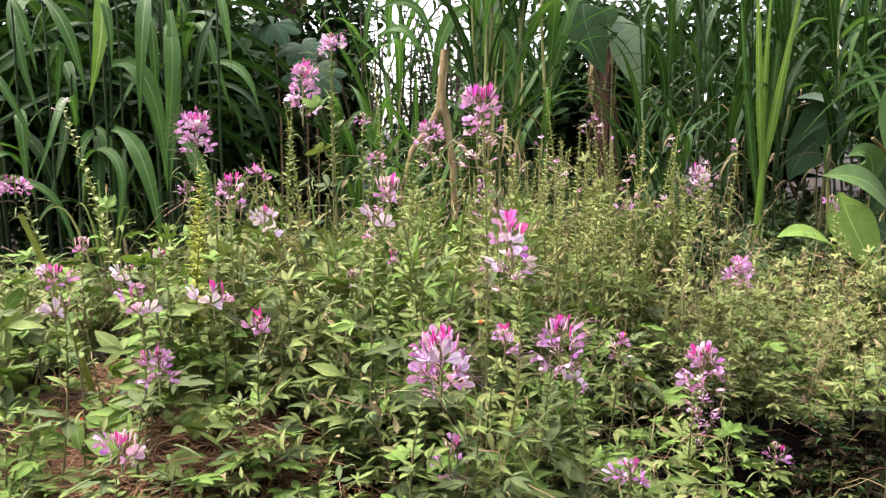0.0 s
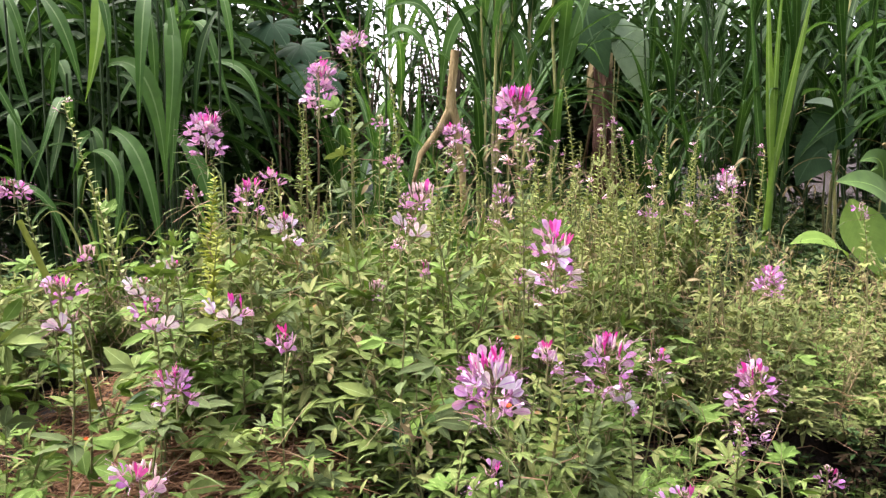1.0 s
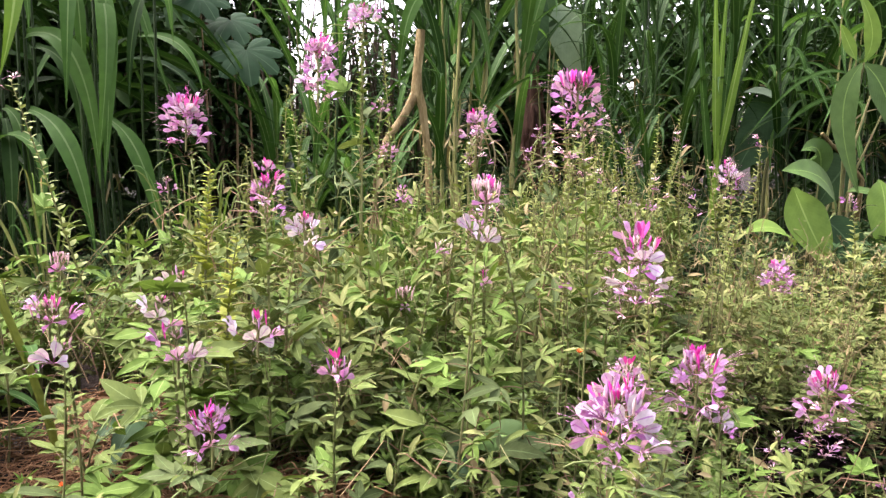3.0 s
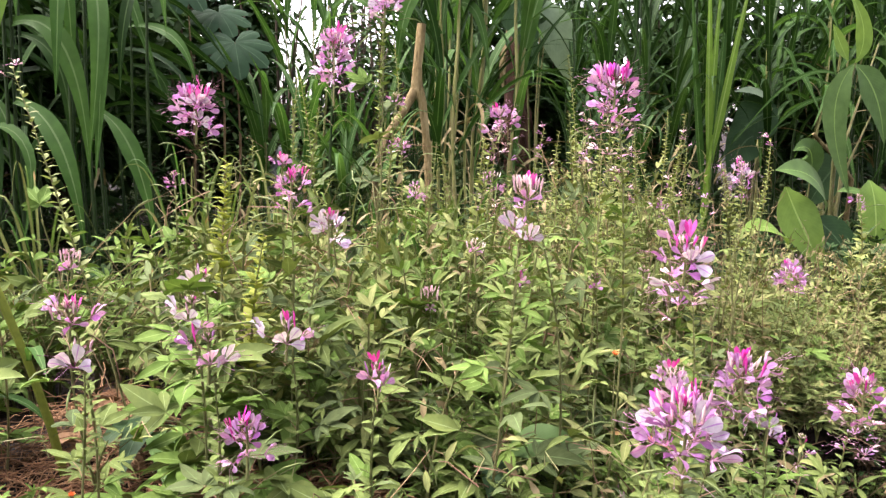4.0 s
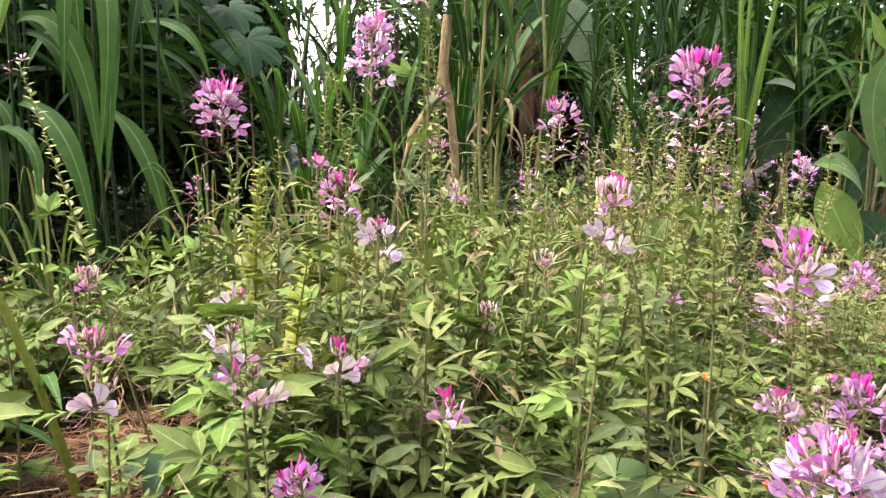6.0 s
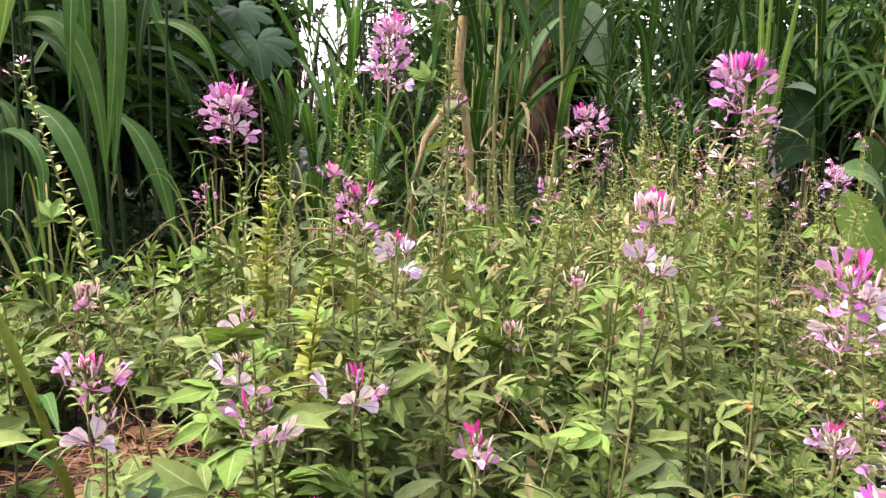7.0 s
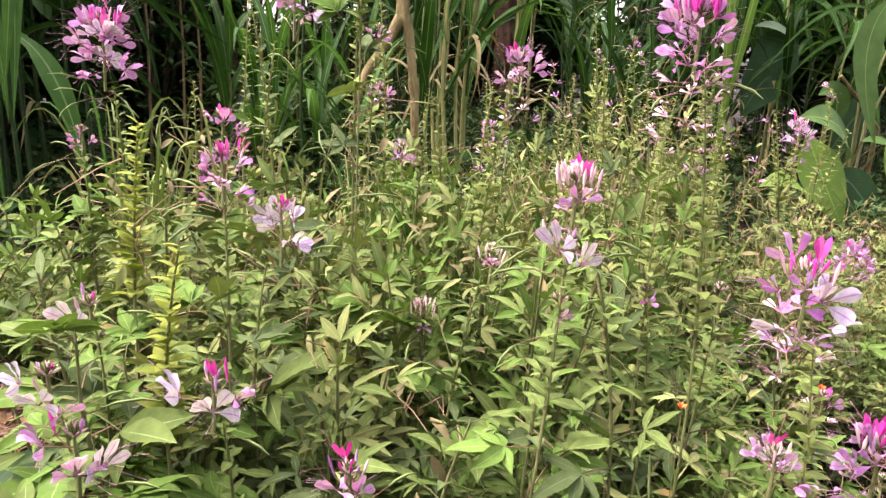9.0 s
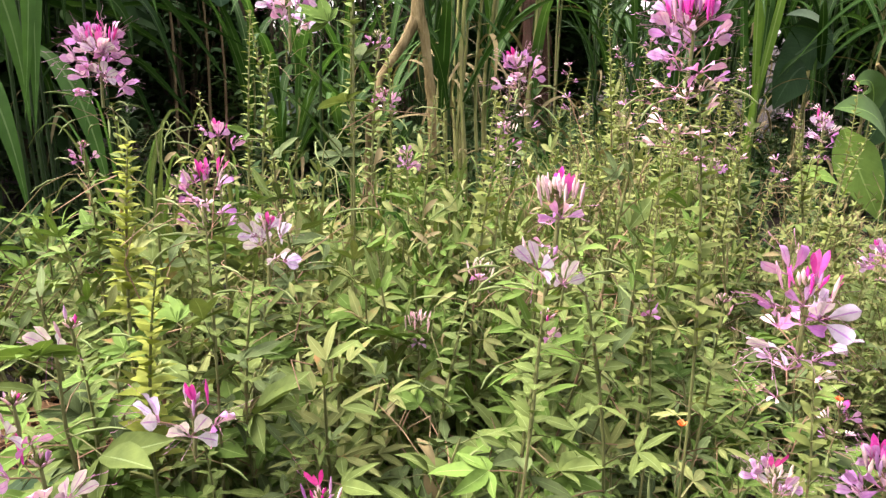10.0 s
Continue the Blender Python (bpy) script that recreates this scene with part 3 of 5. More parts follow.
def foliage_template(h, n, pool_mats, size, narrow, seed, label="bushy yellow-green plant with small narrow leaves"):
    """One bushy plant whose many small leaves are a single crown."""
    plant = thing("leafy_plant", 0, 0, -20, label, "plant", "leafy plants of the bed")
    g, r = Geo(), random.Random(seed)
    s = Geo()
    for b in range(4):
        a, out = b * 1.57 + r.uniform(-0.4, 0.4), r.uniform(0.03, 0.11)
        tip = Vector((out * math.cos(a), out * math.sin(a), h * r.uniform(0.75, 1.0)))
        s.tube([(0, 0, 0), tip * 0.5 + Vector((0, 0, 0.03)), tip], [0.004, 0.003, 0.0015], 4, 0)
        for i in range(n):
            t = (i + 0.5) / n
            p = tip * (0.3 + 0.7 * t)
            m = Matrix.Translation(p) @ rot(0, 0, i * 2.399 + b) @ rot(r.uniform(-0.2, 0.6) + 0.5 * t * t, r.uniform(-0.4, 0.4), 0)
            ln = size * (1.1 - 0.5 * t) * r.uniform(0.7, 1.25)
            st = ln * 0.35
            for c in ((-0.8, 0.85), (0.0, 1.0), (0.8, 0.85)):
                g.blade(m @ Matrix.Translation((0, st, 0)) @ rot(0, 0, c[0]) @ rot(r.uniform(-0.3, 0.3), 0, 0), ln * c[1], ln * narrow, 0 if r.random() < 0.6 else 1, segs=4, droop=r.uniform(0.2, 1.0), base=0.1)
            g.tube([p, m @ Vector((0, st, 0))], [0.0008, 0.0006], 3, 2)
    part("stem", s.mesh("stem", [STEM]), plant)
    part("foliage", g.mesh("foliage", list(pool_mats) + [STEM]), plant)
    return plant


def placed(t, x, y, h0):
    k = h0 / t["tall"] * U(0.66, 1.15)
    w = min(1.1, max(0.75, k))
    return Matrix.Translation((x, y, ground_z(x, y) - 0.01)) @ rot(U(-0.2, 0.2), U(-0.2, 0.2), U(0, 6.28)), (w, w, k)


def gap(x, y):
    """Openings in the leaves, through which the hollow and the straw on the soil show."""
    return any(((x - a) / r) ** 2 + ((y - b) / q) ** 2 < 1 for a, b, r, q in ((-1.42, 2.7, 0.13, 0.24), (-1.15, 2.04, 0.3, 0.15), (-0.95, 1.74, 0.08, 0.08), (-0.76, 1.72, 0.07, 0.07)))


def scatter(templates, spots):
    for x, y, h0 in spots:
        t = rng.choice(templates)
        m, t.scale = placed(t, x, y, h0)
        if not gap(x, y):
            copy_thing(t, m)
        t.scale = (1, 1, 1)


def mass(name, templates, spots, mats, label):
    """Plants too many to count, as one thing."""
    g = Geo()
    for x, y, h0 in spots:
        t = rng.choice(templates)
        m, k = placed(t, x, y, h0)
        for o in t.children:
            g.join(o.data, m @ Matrix.Diagonal((*k, 1)) @ o.matrix_basis)
    tagged(new(name, g.mesh(name, mats)), label, "foliage", kind="stuff")


def spots_in(x0, x1, y0, y1, step, keep):
    out = []
    y = y0
    while y < y1:
        x = x0 + U(0, step)
        while x < x1:
            px, py = x + U(-0.4, 0.4) * step, y + U(-0.4, 0.4) * step
            if keep(px, py):
                out.append((px, py, canopy(px, py)))
            x += step
        y += step
    return out


def bare(x, y):
    """Where the soil lies open: a hollow at the edge of the bed and its dark front."""
    t = max(0.0, min(1.0, ((x + 1.1) * -0.23 + (y - 2.14) * 0.83) / 0.7418))
    hollow = (x + 1.1 + 0.23 * t) ** 2 + (y - 2.14 - 0.83 * t) ** 2 < 0.085 + 0.03 * noise.noise((x * 4.0, y * 4.0, 6.0))
    straw = ((x + 0.58) / 0.25) ** 2 + ((y - 1.84) / 0.17) ** 2 < 1
    return hollow or straw or (x < -0.45 and y < 1.95 and noise.noise((x * 5.0, y * 5.0, 3.0)) < 0.12) or (x > 0.68 and y < 2.6)


def build_bed():
    kinds = {}
    for key, count, h, n, pool, label in (("big", 4, 0.5, 19, BIG, "bushy green plant with broad hand-shaped leaves"), ("narrow", 3, 0.5, 20, NARROW, "bushy green plant with slender hand-shaped leaves")):
        kinds[key] = [leafy_template(h, n, pool, 1.0, label) for k in range(count)]
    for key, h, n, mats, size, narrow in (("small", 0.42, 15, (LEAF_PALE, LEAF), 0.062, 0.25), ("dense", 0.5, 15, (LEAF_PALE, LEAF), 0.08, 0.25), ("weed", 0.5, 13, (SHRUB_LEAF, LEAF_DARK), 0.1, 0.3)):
        kinds[key] = [foliage_template(h, n, mats, size, narrow, 300 + k + len(key)) for k in range(4)]
    kinds["gloom"] = [foliage_template(0.5, 11, (SHADED_WEED, SHRUB_LEAF), 0.07, 0.26, 360 + k, "weed in the hollow beside the bed, leaves coloured dark for shade") for k in range(3)]
    kinds["pale"] = [leafy_template(0.45, 12, YELLOW, 1.25, "yellow-green plant with hand-shaped leaves at the bed's edge") for k in range(3)]
    kinds["fresh"] = [foliage_template(0.5, 16, (LEAF_FRESH, LEAF), 0.08, 0.23, 340 + k, "bushy fresh green plant with slender leaves") for k in range(4)]
    for key, ts in kinds.items():
        for t in ts:
            t["tall"] = 0.42 if key == "small" else 0.5
    scatter(kinds["big"] + kinds["narrow"], spots_in(-1.6, -0.25, 1.42, 2.55, 0.17, lambda x, y: not bare(x, y)))
    scatter(kinds["narrow"] + kinds["fresh"], spots_in(-0.25, 0.5, 1.42, 2.55, 0.14, lambda x, y: not bare(x, y)))
    scatter(kinds["dense"] + kinds["fresh"], spots_in(-1.7, 0.5, 1.9, 2.75, 0.26, lambda x, y: not bare(x, y)))
    scatter(kinds["small"], spots_in(0.3, 1.7, 2.55, 3.0, 0.14, lambda x, y: not bare(x, y)))
    mass("bed_foliage", kinds["dense"], spots_in(-2.6, 0.6, 2.7, 3.7, 0.17, lambda x, y: not bare(x, y)), [LEAF_PALE, LEAF, STEM], "dense green leaves of the flower bed")
    mass("yellow_foliage", kinds["small"] + kinds["dense"], spots_in(0.2, 2.7, 2.6, 3.8, 0.14, lambda x, y: noise.noise((x * 2.3, y * 2.3, 9.0)) > -0.22), [LEAF_PALE, LEAF, STEM], "dense yellow-green small leaves of the flower bed")
    mass("fresh_foliage", kinds["fresh"], spots_in(-0.6, 2.4, 2.6, 3.5, 0.2, lambda x, y: noise.noise((x * 2.3, y * 2.3, 9.0)) < 0.08), [LEAF_FRESH, LEAF, STEM], "fresh green leaves of the flower bed")
    # dark leaf colours here add to the shade in the gaps behind
    mass("undergrowth", kinds["weed"], spots_in(-5.5, 5.5, 3.7, 10.0, 0.36, lambda x, y: abs(x) < 1.5 + 0.7 * y), [SHRUB_LEAF, LEAF_DARK, STEM], "undergrowth below the tall grass, coloured dark to deepen its shade")
    scatter(kinds["pale"] + kinds["big"][:1], spots_in(0.6, 2.1, 2.62, 3.0, 0.17, lambda x, y: True))
    scatter(kinds["narrow"] + kinds["big"], spots_in(0.48, 0.72, 1.5, 2.5, 0.2, lambda x, y: True))
    # dark-coloured weeds that stand in for the gloom of the ditch
    mass("ditch_weeds", kinds["gloom"], [(U(0.95, 2.2), U(1.55, 2.42), U(0.45, 0.65)) for i in range(60)] + [(U(0.9, 2.4), U(2.2, 2.5), U(0.65, 0.82)) for i in range(54)] + [(U(0.86, 1.9), U(2.05, 2.5), U(0.55, 0.72)) for i in range(36)] + [(U(0.84, 2.3), U(2.5, 2.63), U(0.24, 0.36)) for i in range(44)], [SHADED_WEED, SHRUB_LEAF, STEM], "weeds filling the ditch, their leaves coloured dark for its shade")
    scatter(kinds["big"] + kinds["pale"], [(-1.52, 2.72, 0.64), (-1.4, 2.66, 0.6), (-1.62, 2.6, 0.66), (-1.48, 2.5, 0.62), (-1.35, 2.82, 0.62)])
    scatter(kinds["pale"] + kinds["big"][:2], [(0.95 + 0.1 * i, U(2.58, 2.68), U(0.26, 0.34)) for i in range(9)])
    scatter(kinds["big"] + kinds["fresh"] + kinds["pale"], [(U(-1.95, -1.1), U(2.95, 3.3), U(0.5, 0.64)) for i in range(16)])
    scatter(kinds["big"] + kinds["narrow"], [(U(-1.3, -0.62), U(1.45, 1.85), U(0.14, 0.22)) for i in range(5)] + [(U(-1.4, -0.9), U(1.9, 2.2), U(0.24, 0.34)) for i in range(5)])
    for x, y, h in ((-0.72, 1.52, 0.16), (-0.62, 1.4, 0.16), (-0.5, 1.5, 0.18), (-0.92, 1.52, 0.2), (-1.2, 1.5, 0.25), (-1.0, 1.42, 0.3), (-0.55, 1.6, 0.14), (-0.8, 1.42, 0.2), (-1.12, 1.62, 0.3), (-0.95, 1.74, 0.3), (-0.52, 1.46, 0.22), (-0.6, 1.6, 0.18), (-0.42, 1.7, 0.24), (-0.4, 1.4, 0.2), (-0.86, 1.6, 0.16)):
        scatter(kinds["big"], [(x, y, h)])
    for ts in kinds.values():
        for t in ts:
            for o in list(t.children_recursive) + [t]:
                bpy.data.objects.remove(o)


build_bed()

# ---- flower plants ----
spider_flower(-0.845, 2.55, 1.10, 0.12, 19, 5, 16, tall=0.145, pink=0.8, white=0.06, pods=8, leaves=6, tail=3)
spider_flower(-0.48, 2.57, 1.24, 0.12, 19, 4, 12, tall=0.2, pink=0.7, white=0.12, pods=6, leaves=8)
spider_flower(-0.357, 2.43, 1.36, 0.10, 8, 0, 6, tall=0.07, white=0.3, pods=6, leaves=8)
spider_flower(0.10, 2.0, 1.16, 0.13, 8, 4, 26, tall=0.1, pink=0.5, tail=13, pods=4, leaves=8, yellow=True, pool=YELLOW, bract=0.4, lean=(0.05, 0.05))
spider_flower(0.165, 1.76, 0.83, 0.14, 6, 3, 12, tall=0.11, white=0.45, tail=7, leaves=5, pool=NARROW, yellow=True, bract=0.4, lean=(0.16, 0.12))
spider_flower(-0.005, 1.415, 0.645, 0.14, 11, 3, 26, tall=0.12, white=0.05, tail=2, leaves=7)
spider_flower(0.277, 1.70, 0.60, 0.13, 8, 4, 20, tall=0.11, tail=4, leaves=7)
spider_flower(0.15, 1.74, 0.575, 0.11, 5, 2, 12, tall=0.07, white=0.2, pink=0.0, leaves=5)
spider_flower(0.51, 2.07, 0.475, 0.09, 1, 3, 5, tall=0.05, tail=5, leaves=3, pool=YELLOW)
spider_flower(0.67, 1.83, 0.50, 0.12, 8, 4, 10, tall=0.11, white=0.08, tail=11, leaves=5, pool=NARROW)
spider_flower(-0.66, 1.65, 0.55, 0.11, 6, 3, 8, tall=0.1, leaves=0)
spider_flower(-0.965, 1.79, 0.72, 0.11, 4, 3, 8, tall=0.06, pink=0.0, leaves=0)
spider_flower(-0.59, 2.03, 0.93, 0.10, 5, 3, 6, tall=0.08, pods=4, tail=3)
spider_flower(-0.62, 2.46, 0.94, 0.10, 3, 1, 4, tall=0.05, pods=3, leaves=6)
spider_flower(-0.51, 2.10, 0.84, 0.10, 5, 1, 4, tall=0.1, white=0.5, pods=3)
spider_flower(-0.135, 1.85, 0.935, 0.11, 1, 3, 28, tall=0.07, pink=0.0, tail=2, pods=3, leaves=7, pool=NARROW)
spider_flower(-0.16, 1.80, 0.86, 0.138, 2, 0, 2, tall=0.04, white=1.0, leaves=4)
spider_flower(-0.195, 2.01, 0.79, 0.09, 1, 0, 12, tall=0.05, pink=0.0, leaves=6)
spider_flower(0.19, 1.98, 0.73, 0.08, 0, 0, 3, tall=0.04, pink=0.0, leaves=5, pool=NARROW)
spider_flower(0.124, 2.1, 0.69, 0.08, 1, 0, 3, tall=0.04, leaves=5, pool=NARROW)
spider_flower(-0.045, 2.39, 1.08, 0.10, 6, 1, 10, tall=0.07, tail=9, pods=6, leaves=8, pool=YELLOW, yellow=True, bract=0.35)
spider_flower(1.0, 2.9, 0.92, 0.10, 7, 1, 10, tall=0.09, white=0.4, tail=6, leaves=7, pool=YELLOW, yellow=True)
spider_flower(1.1, 2.7, 0.57, 0.13, 8, 1, 8, tall=0.07, tail=3, leaves=5, pool=YELLOW)
spider_flower(1.583, 3.0, 0.80, 0.07, 4, 0, 6, tall=0.06, leaves=6, pool=YELLOW, yellow=True)
spider_flower(-1.39, 2.4, 0.91, 0.10, 6, 1, 4, tall=0.06, leaves=0)
spider_flower(-0.727, 1.725, 0.675, 0.142, 3, 0, 2, tall=0.08, white=0.85, leaves=1)
spider_flower(-0.945, 1.80, 0.635, 0.138, 1, 0, 2, tall=0.03, white=1.0, leaves=0)
spider_flower(-0.755, 1.75, 0.735, 0.09, 3, 0, 3, tall=0.06, white=0.4, leaves=1)
spider_flower(-0.60, 1.885, 0.65, 0.138, 3, 1, 4, tall=0.07, white=0.8, leaves=5)
spider_flower(-0.765, 1.98, 0.73, 0.132, 1, 0, 3, tall=0.03, white=1.0, leaves=5)
spider_flower(-0.436, 1.71, 0.615, 0.10, 2, 1, 12, tall=0.06, pink=0.5, leaves=7)
spider_flower(-0.265, 2.17, 0.645, 0.09, 1, 0, 20, tall=0.05, pink=0.0, leaves=8)
spider_flower(-0.13, 1.88, 0.755, 0.08, 1, 0, 4, tall=0.04, pink=0.3, leaves=6)
spider_flower(-0.65, 1.41, 0.45, 0.12, 4, 2, 14, tall=0.07, pink=0.05, leaves=-1)
spider_flower(0.014, 1.64, 0.33, 0.09, 5, 2, 4, tall=0.12, leaves=2)
spider_flower(0.43, 1.6, 0.30, 0.10, 5, 2, 4, tall=0.07, leaves=3)
spider_flower(0.88, 1.85, 0.24, 0.09, 3, 2, 6, tall=0.06, leaves=2)
spider_flower(0.78, 2.15, 0.22, 0.09, 1, 0, 4, tall=0.08, tail=7, leaves=1)
spider_flower(-0.815, 1.91, 0.34, 0.08, 2, 1, 3, tall=0.05, leaves=1)
spider_flower(0.2, 3.4, 0.83, 0.14, 4, 0, 10, tall=0.1, tail=10, leaves=7, pool=YELLOW)
spider_flower(-0.26, 2.9, 0.98, 0.09, 4, 0, 6, tall=0.05, tail=3, leaves=7, pool=YELLOW)
spider_flower(0.74, 3.0, 0.78, 0.08, 4, 0, 4, tall=0.05, leaves=6, pool=YELLOW)
spider_flower(-0.21, 2.8, 0.835, 0.08, 5, 0, 4, tall=0.06, white=0.3, leaves=6)
spider_flower(-0.92, 2.65, 0.88, 0.08, 3, 1, 3, tall=0.05, leaves=5)
spider_flower(0.68, 3.4, 1.14, 0.07, 3, 0, 4, tall=0.05, leaves=8, pool=YELLOW)
spider_flower(-0.29, 2.7, 1.12, 0.07, 3, 0, 4, tall=0.05, leaves=8, pool=YELLOW)
spider_flower(0.94, 3.7, 0.72, 0.08, 3, 0, 4, tall=0.05, leaves=6, pool=YELLOW)
spider_flower(-1.06, 2.15, 0.745, 0.10, 1, 0, 16, tall=0.05, pink=0.0, leaves=-2)
spider_flower(0.31, 1.66, 0.52, 0.08, 4, 1, 3, tall=0.09, white=0.3, leaves=4)

seed_spike(-1.27, 2.5, 1.19, 0.55, lean=-0.26, bract=0.035, wan=True, flowers=2)
seed_spike(-0.57, 2.7, 1.2, 0.35)
seed_spike(-0.36, 2.45, 1.33, 0.4)
seed_spike(0.42, 3.2, 1.34, 0.45)
seed_spike(0.87, 3.2, 1.15, 0.3, lean=0.1)
seed_spike(0.73, 3.2, 1.06, 0.3)
seed_spike(0.59, 3.2, 1.13, 0.3)
seed_spike(-0.58, 2.9, 1.21, 0.4)
seed_spike(-0.27, 2.9, 1.35, 0.6, lean=0.05)
seed_spike(0.22, 2.6, 1.12, 0.3)
seed_spike(0.13, 2.1, 1.02, 0.4)
seed_spike(-0.74, 2.25, 0.98, 0.3, lime=True)
seed_spike(-0.64, 1.95, 0.86, 0.3, lime=True)
seed_spike(1.2, 3.0, 1.05, 0.3, lean=0.15, flowers=2)
for i in range(10):
    seed_spike(U(0.25, 1.25), U(3.2, 3.7), U(0.95, 1.15), U(0.25, 0.4), lean=U(-0.15, 0.15), flowers=3 if i % 2 == 0 else 0)
for i in range(15):
    seed_spike(U(0.1, 1.25), U(2.75, 3.5), U(0.7, 1.0), U(0.2, 0.35), lean=U(-0.18, 0.18), flowers=3 if i % 2 == 0 else 0)
for i in range(16):
    seed_spike(U(0.05, 1.0), U(2.5, 3.2), U(0.78, 1.04), U(0.25, 0.4), lean=U(-0.2, 0.2), bract=U(0.022, 0.034))
for i in range(8):
    seed_spike(U(-0.75, 0.0), U(2.5, 3.1), U(0.8, 1.05), U(0.2, 0.35), lean=U(-0.18, 0.18))


def grass_tuft(x, y, n, reach, mats):
    """A tuft of thin arching blades and dry threads standing among the bed's leaves."""
    gz = ground_z(x, y) - 0.01
    t = thing("grass_tuft", x, y, gz, "tuft of thin arching pale green grass blades", "grass", "grass tufts in the bed")
    for i in range(n):
        a, r, top = U(0, 6.28), reach * U(0.3, 1.0), U(0.78, 1.1)
        g = Geo()
        far = Vector((r * math.cos(a), r * math.sin(a) * 0.7, top * U(0.6, 0.85)))
        g.ribbon((U(-0.02, 0.02), U(-0.02, 0.02), 0), (far.x * 0.35, far.y * 0.35, top * 1.12), far, U(0.006, 0.014), 0, segs=12, tip=0.8, base=0.6, peak=0.4, fold=0.3, turn=U(-1, 1))
        part("leaf_blade", g.mesh("leaf_blade", [rng.choice(mats)]), t)


for x, y in ((-0.82, 2.75), (-0.62, 2.85), (-0.45, 2.7), (-0.3, 2.95), (-0.12, 2.75), (0.05, 2.95), (-1.45, 3.15), (0.3, 3.1), (-0.95, 3.1)):
    grass_tuft(x, y, 9, 0.3, [LEAF, LEAF_FRESH, BLADE, LEAF_PALE])


# ---- tall grass behind ----
def blade_mesh(mat, length, width, droop, seed, early=False):
    r, g = random.Random(seed), Geo()
    g.blade(Matrix.Identity(4), length, width, 0, segs=16, tip=0.8, droop=droop, fold=0.3, twist=r.uniform(-0.9, 0.9), base=0.5, wave=0.06, peak=0.35, curl=r.uniform(-0.5, 0.5), early=early)
    return g.mesh("leaf_blade", [mat])


BLADES = [blade_mesh(BLADE, 1.4, 0.1, d, 400 + k, True) for k, d in enumerate((2.5, 2.3, 2.7, 2.1, 2.4, 2.6))]
MIDDLE = [blade_mesh(BLADE, 1.25, 0.072, d, 480 + k) for k, d in enumerate((0.5, 1.2, 2.2, 2.7))]
BACK = [blade_mesh(BLADE_SHADED, 1.3, 0.09, d, 470 + k, True) for k, d in enumerate((2.5, 2.2, 1.9))]
THIN = [blade_mesh(BLADE_SHADED, 1.1, 0.058, d, 420 + k) for k, d in enumerate((1.0, 1.9, 2.4, 0.7, 2.8))]
DRY = [blade_mesh(BLADE_DRY, 0.7, 0.026, d, 460 + k) for k, d in enumerate((2.6, 3.0))]


def culm_mesh(h, r0, mat=CULM):
    g = Geo()
    n = 12
    g.tube([(0.012 * math.sin(i), 0.012 * math.cos(i * 1.3), h * i / n) for i in range(n + 1)], [r0 * (1 - 0.5 * i / n) * (1.15 if i % 2 else 1.0) for i in range(n + 1)], 6, 0)
    return g.mesh("culm", [mat])


CULMS = [culm_mesh(2.4, 0.012), culm_mesh(2.1, 0.01), culm_mesh(2.3, 0.015)]
DARK_CULMS = [culm_mesh(2.4, 0.012, CULM_SHADED), culm_mesh(2.2, 0.01, CULM_SHADED)]


def grass_stalk(x, y, h, pool, n=9, size=1.0, dry=1, lean=0.06, low=0.3, steep=1.1, facing=None, plain=False, label="tall fodder grass stalk with long arching blades"):
    if y > 4.6 and (abs(x - 0.209 * y) < 0.2 or abs(x + 0.59 - 0.286 * (y - 0.48)) < 0.2):
        return None  # the open lane before the dry trunk
    gz = ground_z(x, y) - 0.02
    stalk = thing("grass_stalk", x, y, gz, label, "grass", "tall grass stalks")
    stalk.rotation_euler = (U(-lean, lean), U(-lean, lean), 0)
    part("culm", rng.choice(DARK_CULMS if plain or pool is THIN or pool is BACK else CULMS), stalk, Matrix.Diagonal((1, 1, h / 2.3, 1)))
    turn = U(0, 6.28)
    for i in range(n):
        s = low + (1 - low) * (i + U(0, 0.7)) / n
        heading = turn + i * math.pi + U(-0.6, 0.6) if facing is None else facing + U(-1.0, 1.0)
        m = Matrix.Translation((0, 0, h * s)) @ rot(0, 0, heading) @ rot(steep + U(-0.25, 0.3), 0, 0)
        k = size * U(0.75, 1.15)
        part("leaf_blade", rng.choice(pool), stalk, m @ Matrix.Diagonal((k, k, k, 1)))
    for i in range(dry):
        m = Matrix.Translation((0, 0, h * U(0.15, 0.55))) @ rot(0, 0, U(0, 6.28)) @ rot(U(0.2, 0.9), 0, 0)
        part("dry_blade", rng.choice(DRY), stalk, m, "dry straw-coloured blade")
    return stalk


def front_stalk(x, y, h, blades, label="fodder grass stalk with wide drooping blades"):
    """A grass stalk at the thicket's edge; its blades leave the stalk, bend over and hang towards the bed."""
    gz = ground_z(x, y) - 0.02
    stalk = thing("grass_stalk", x, y, gz, label, "grass", "tall grass stalks")
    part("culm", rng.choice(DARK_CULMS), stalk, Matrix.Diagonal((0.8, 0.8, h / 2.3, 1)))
    for z, bend, end, width, mat in blades:
        g = Geo()
        off = Vector((x, y, gz))
        g.ribbon(Vector((x, y, z)) - off, Vector(bend) - off, Vector(end) - off, width, 0, segs=18, tip=0.75, base=0.45, peak=0.45, fold=0.22, wave=0.05, turn=U(-0.35, 0.35))
        part("leaf_blade", g.mesh("leaf_blade", [mat]), stalk)


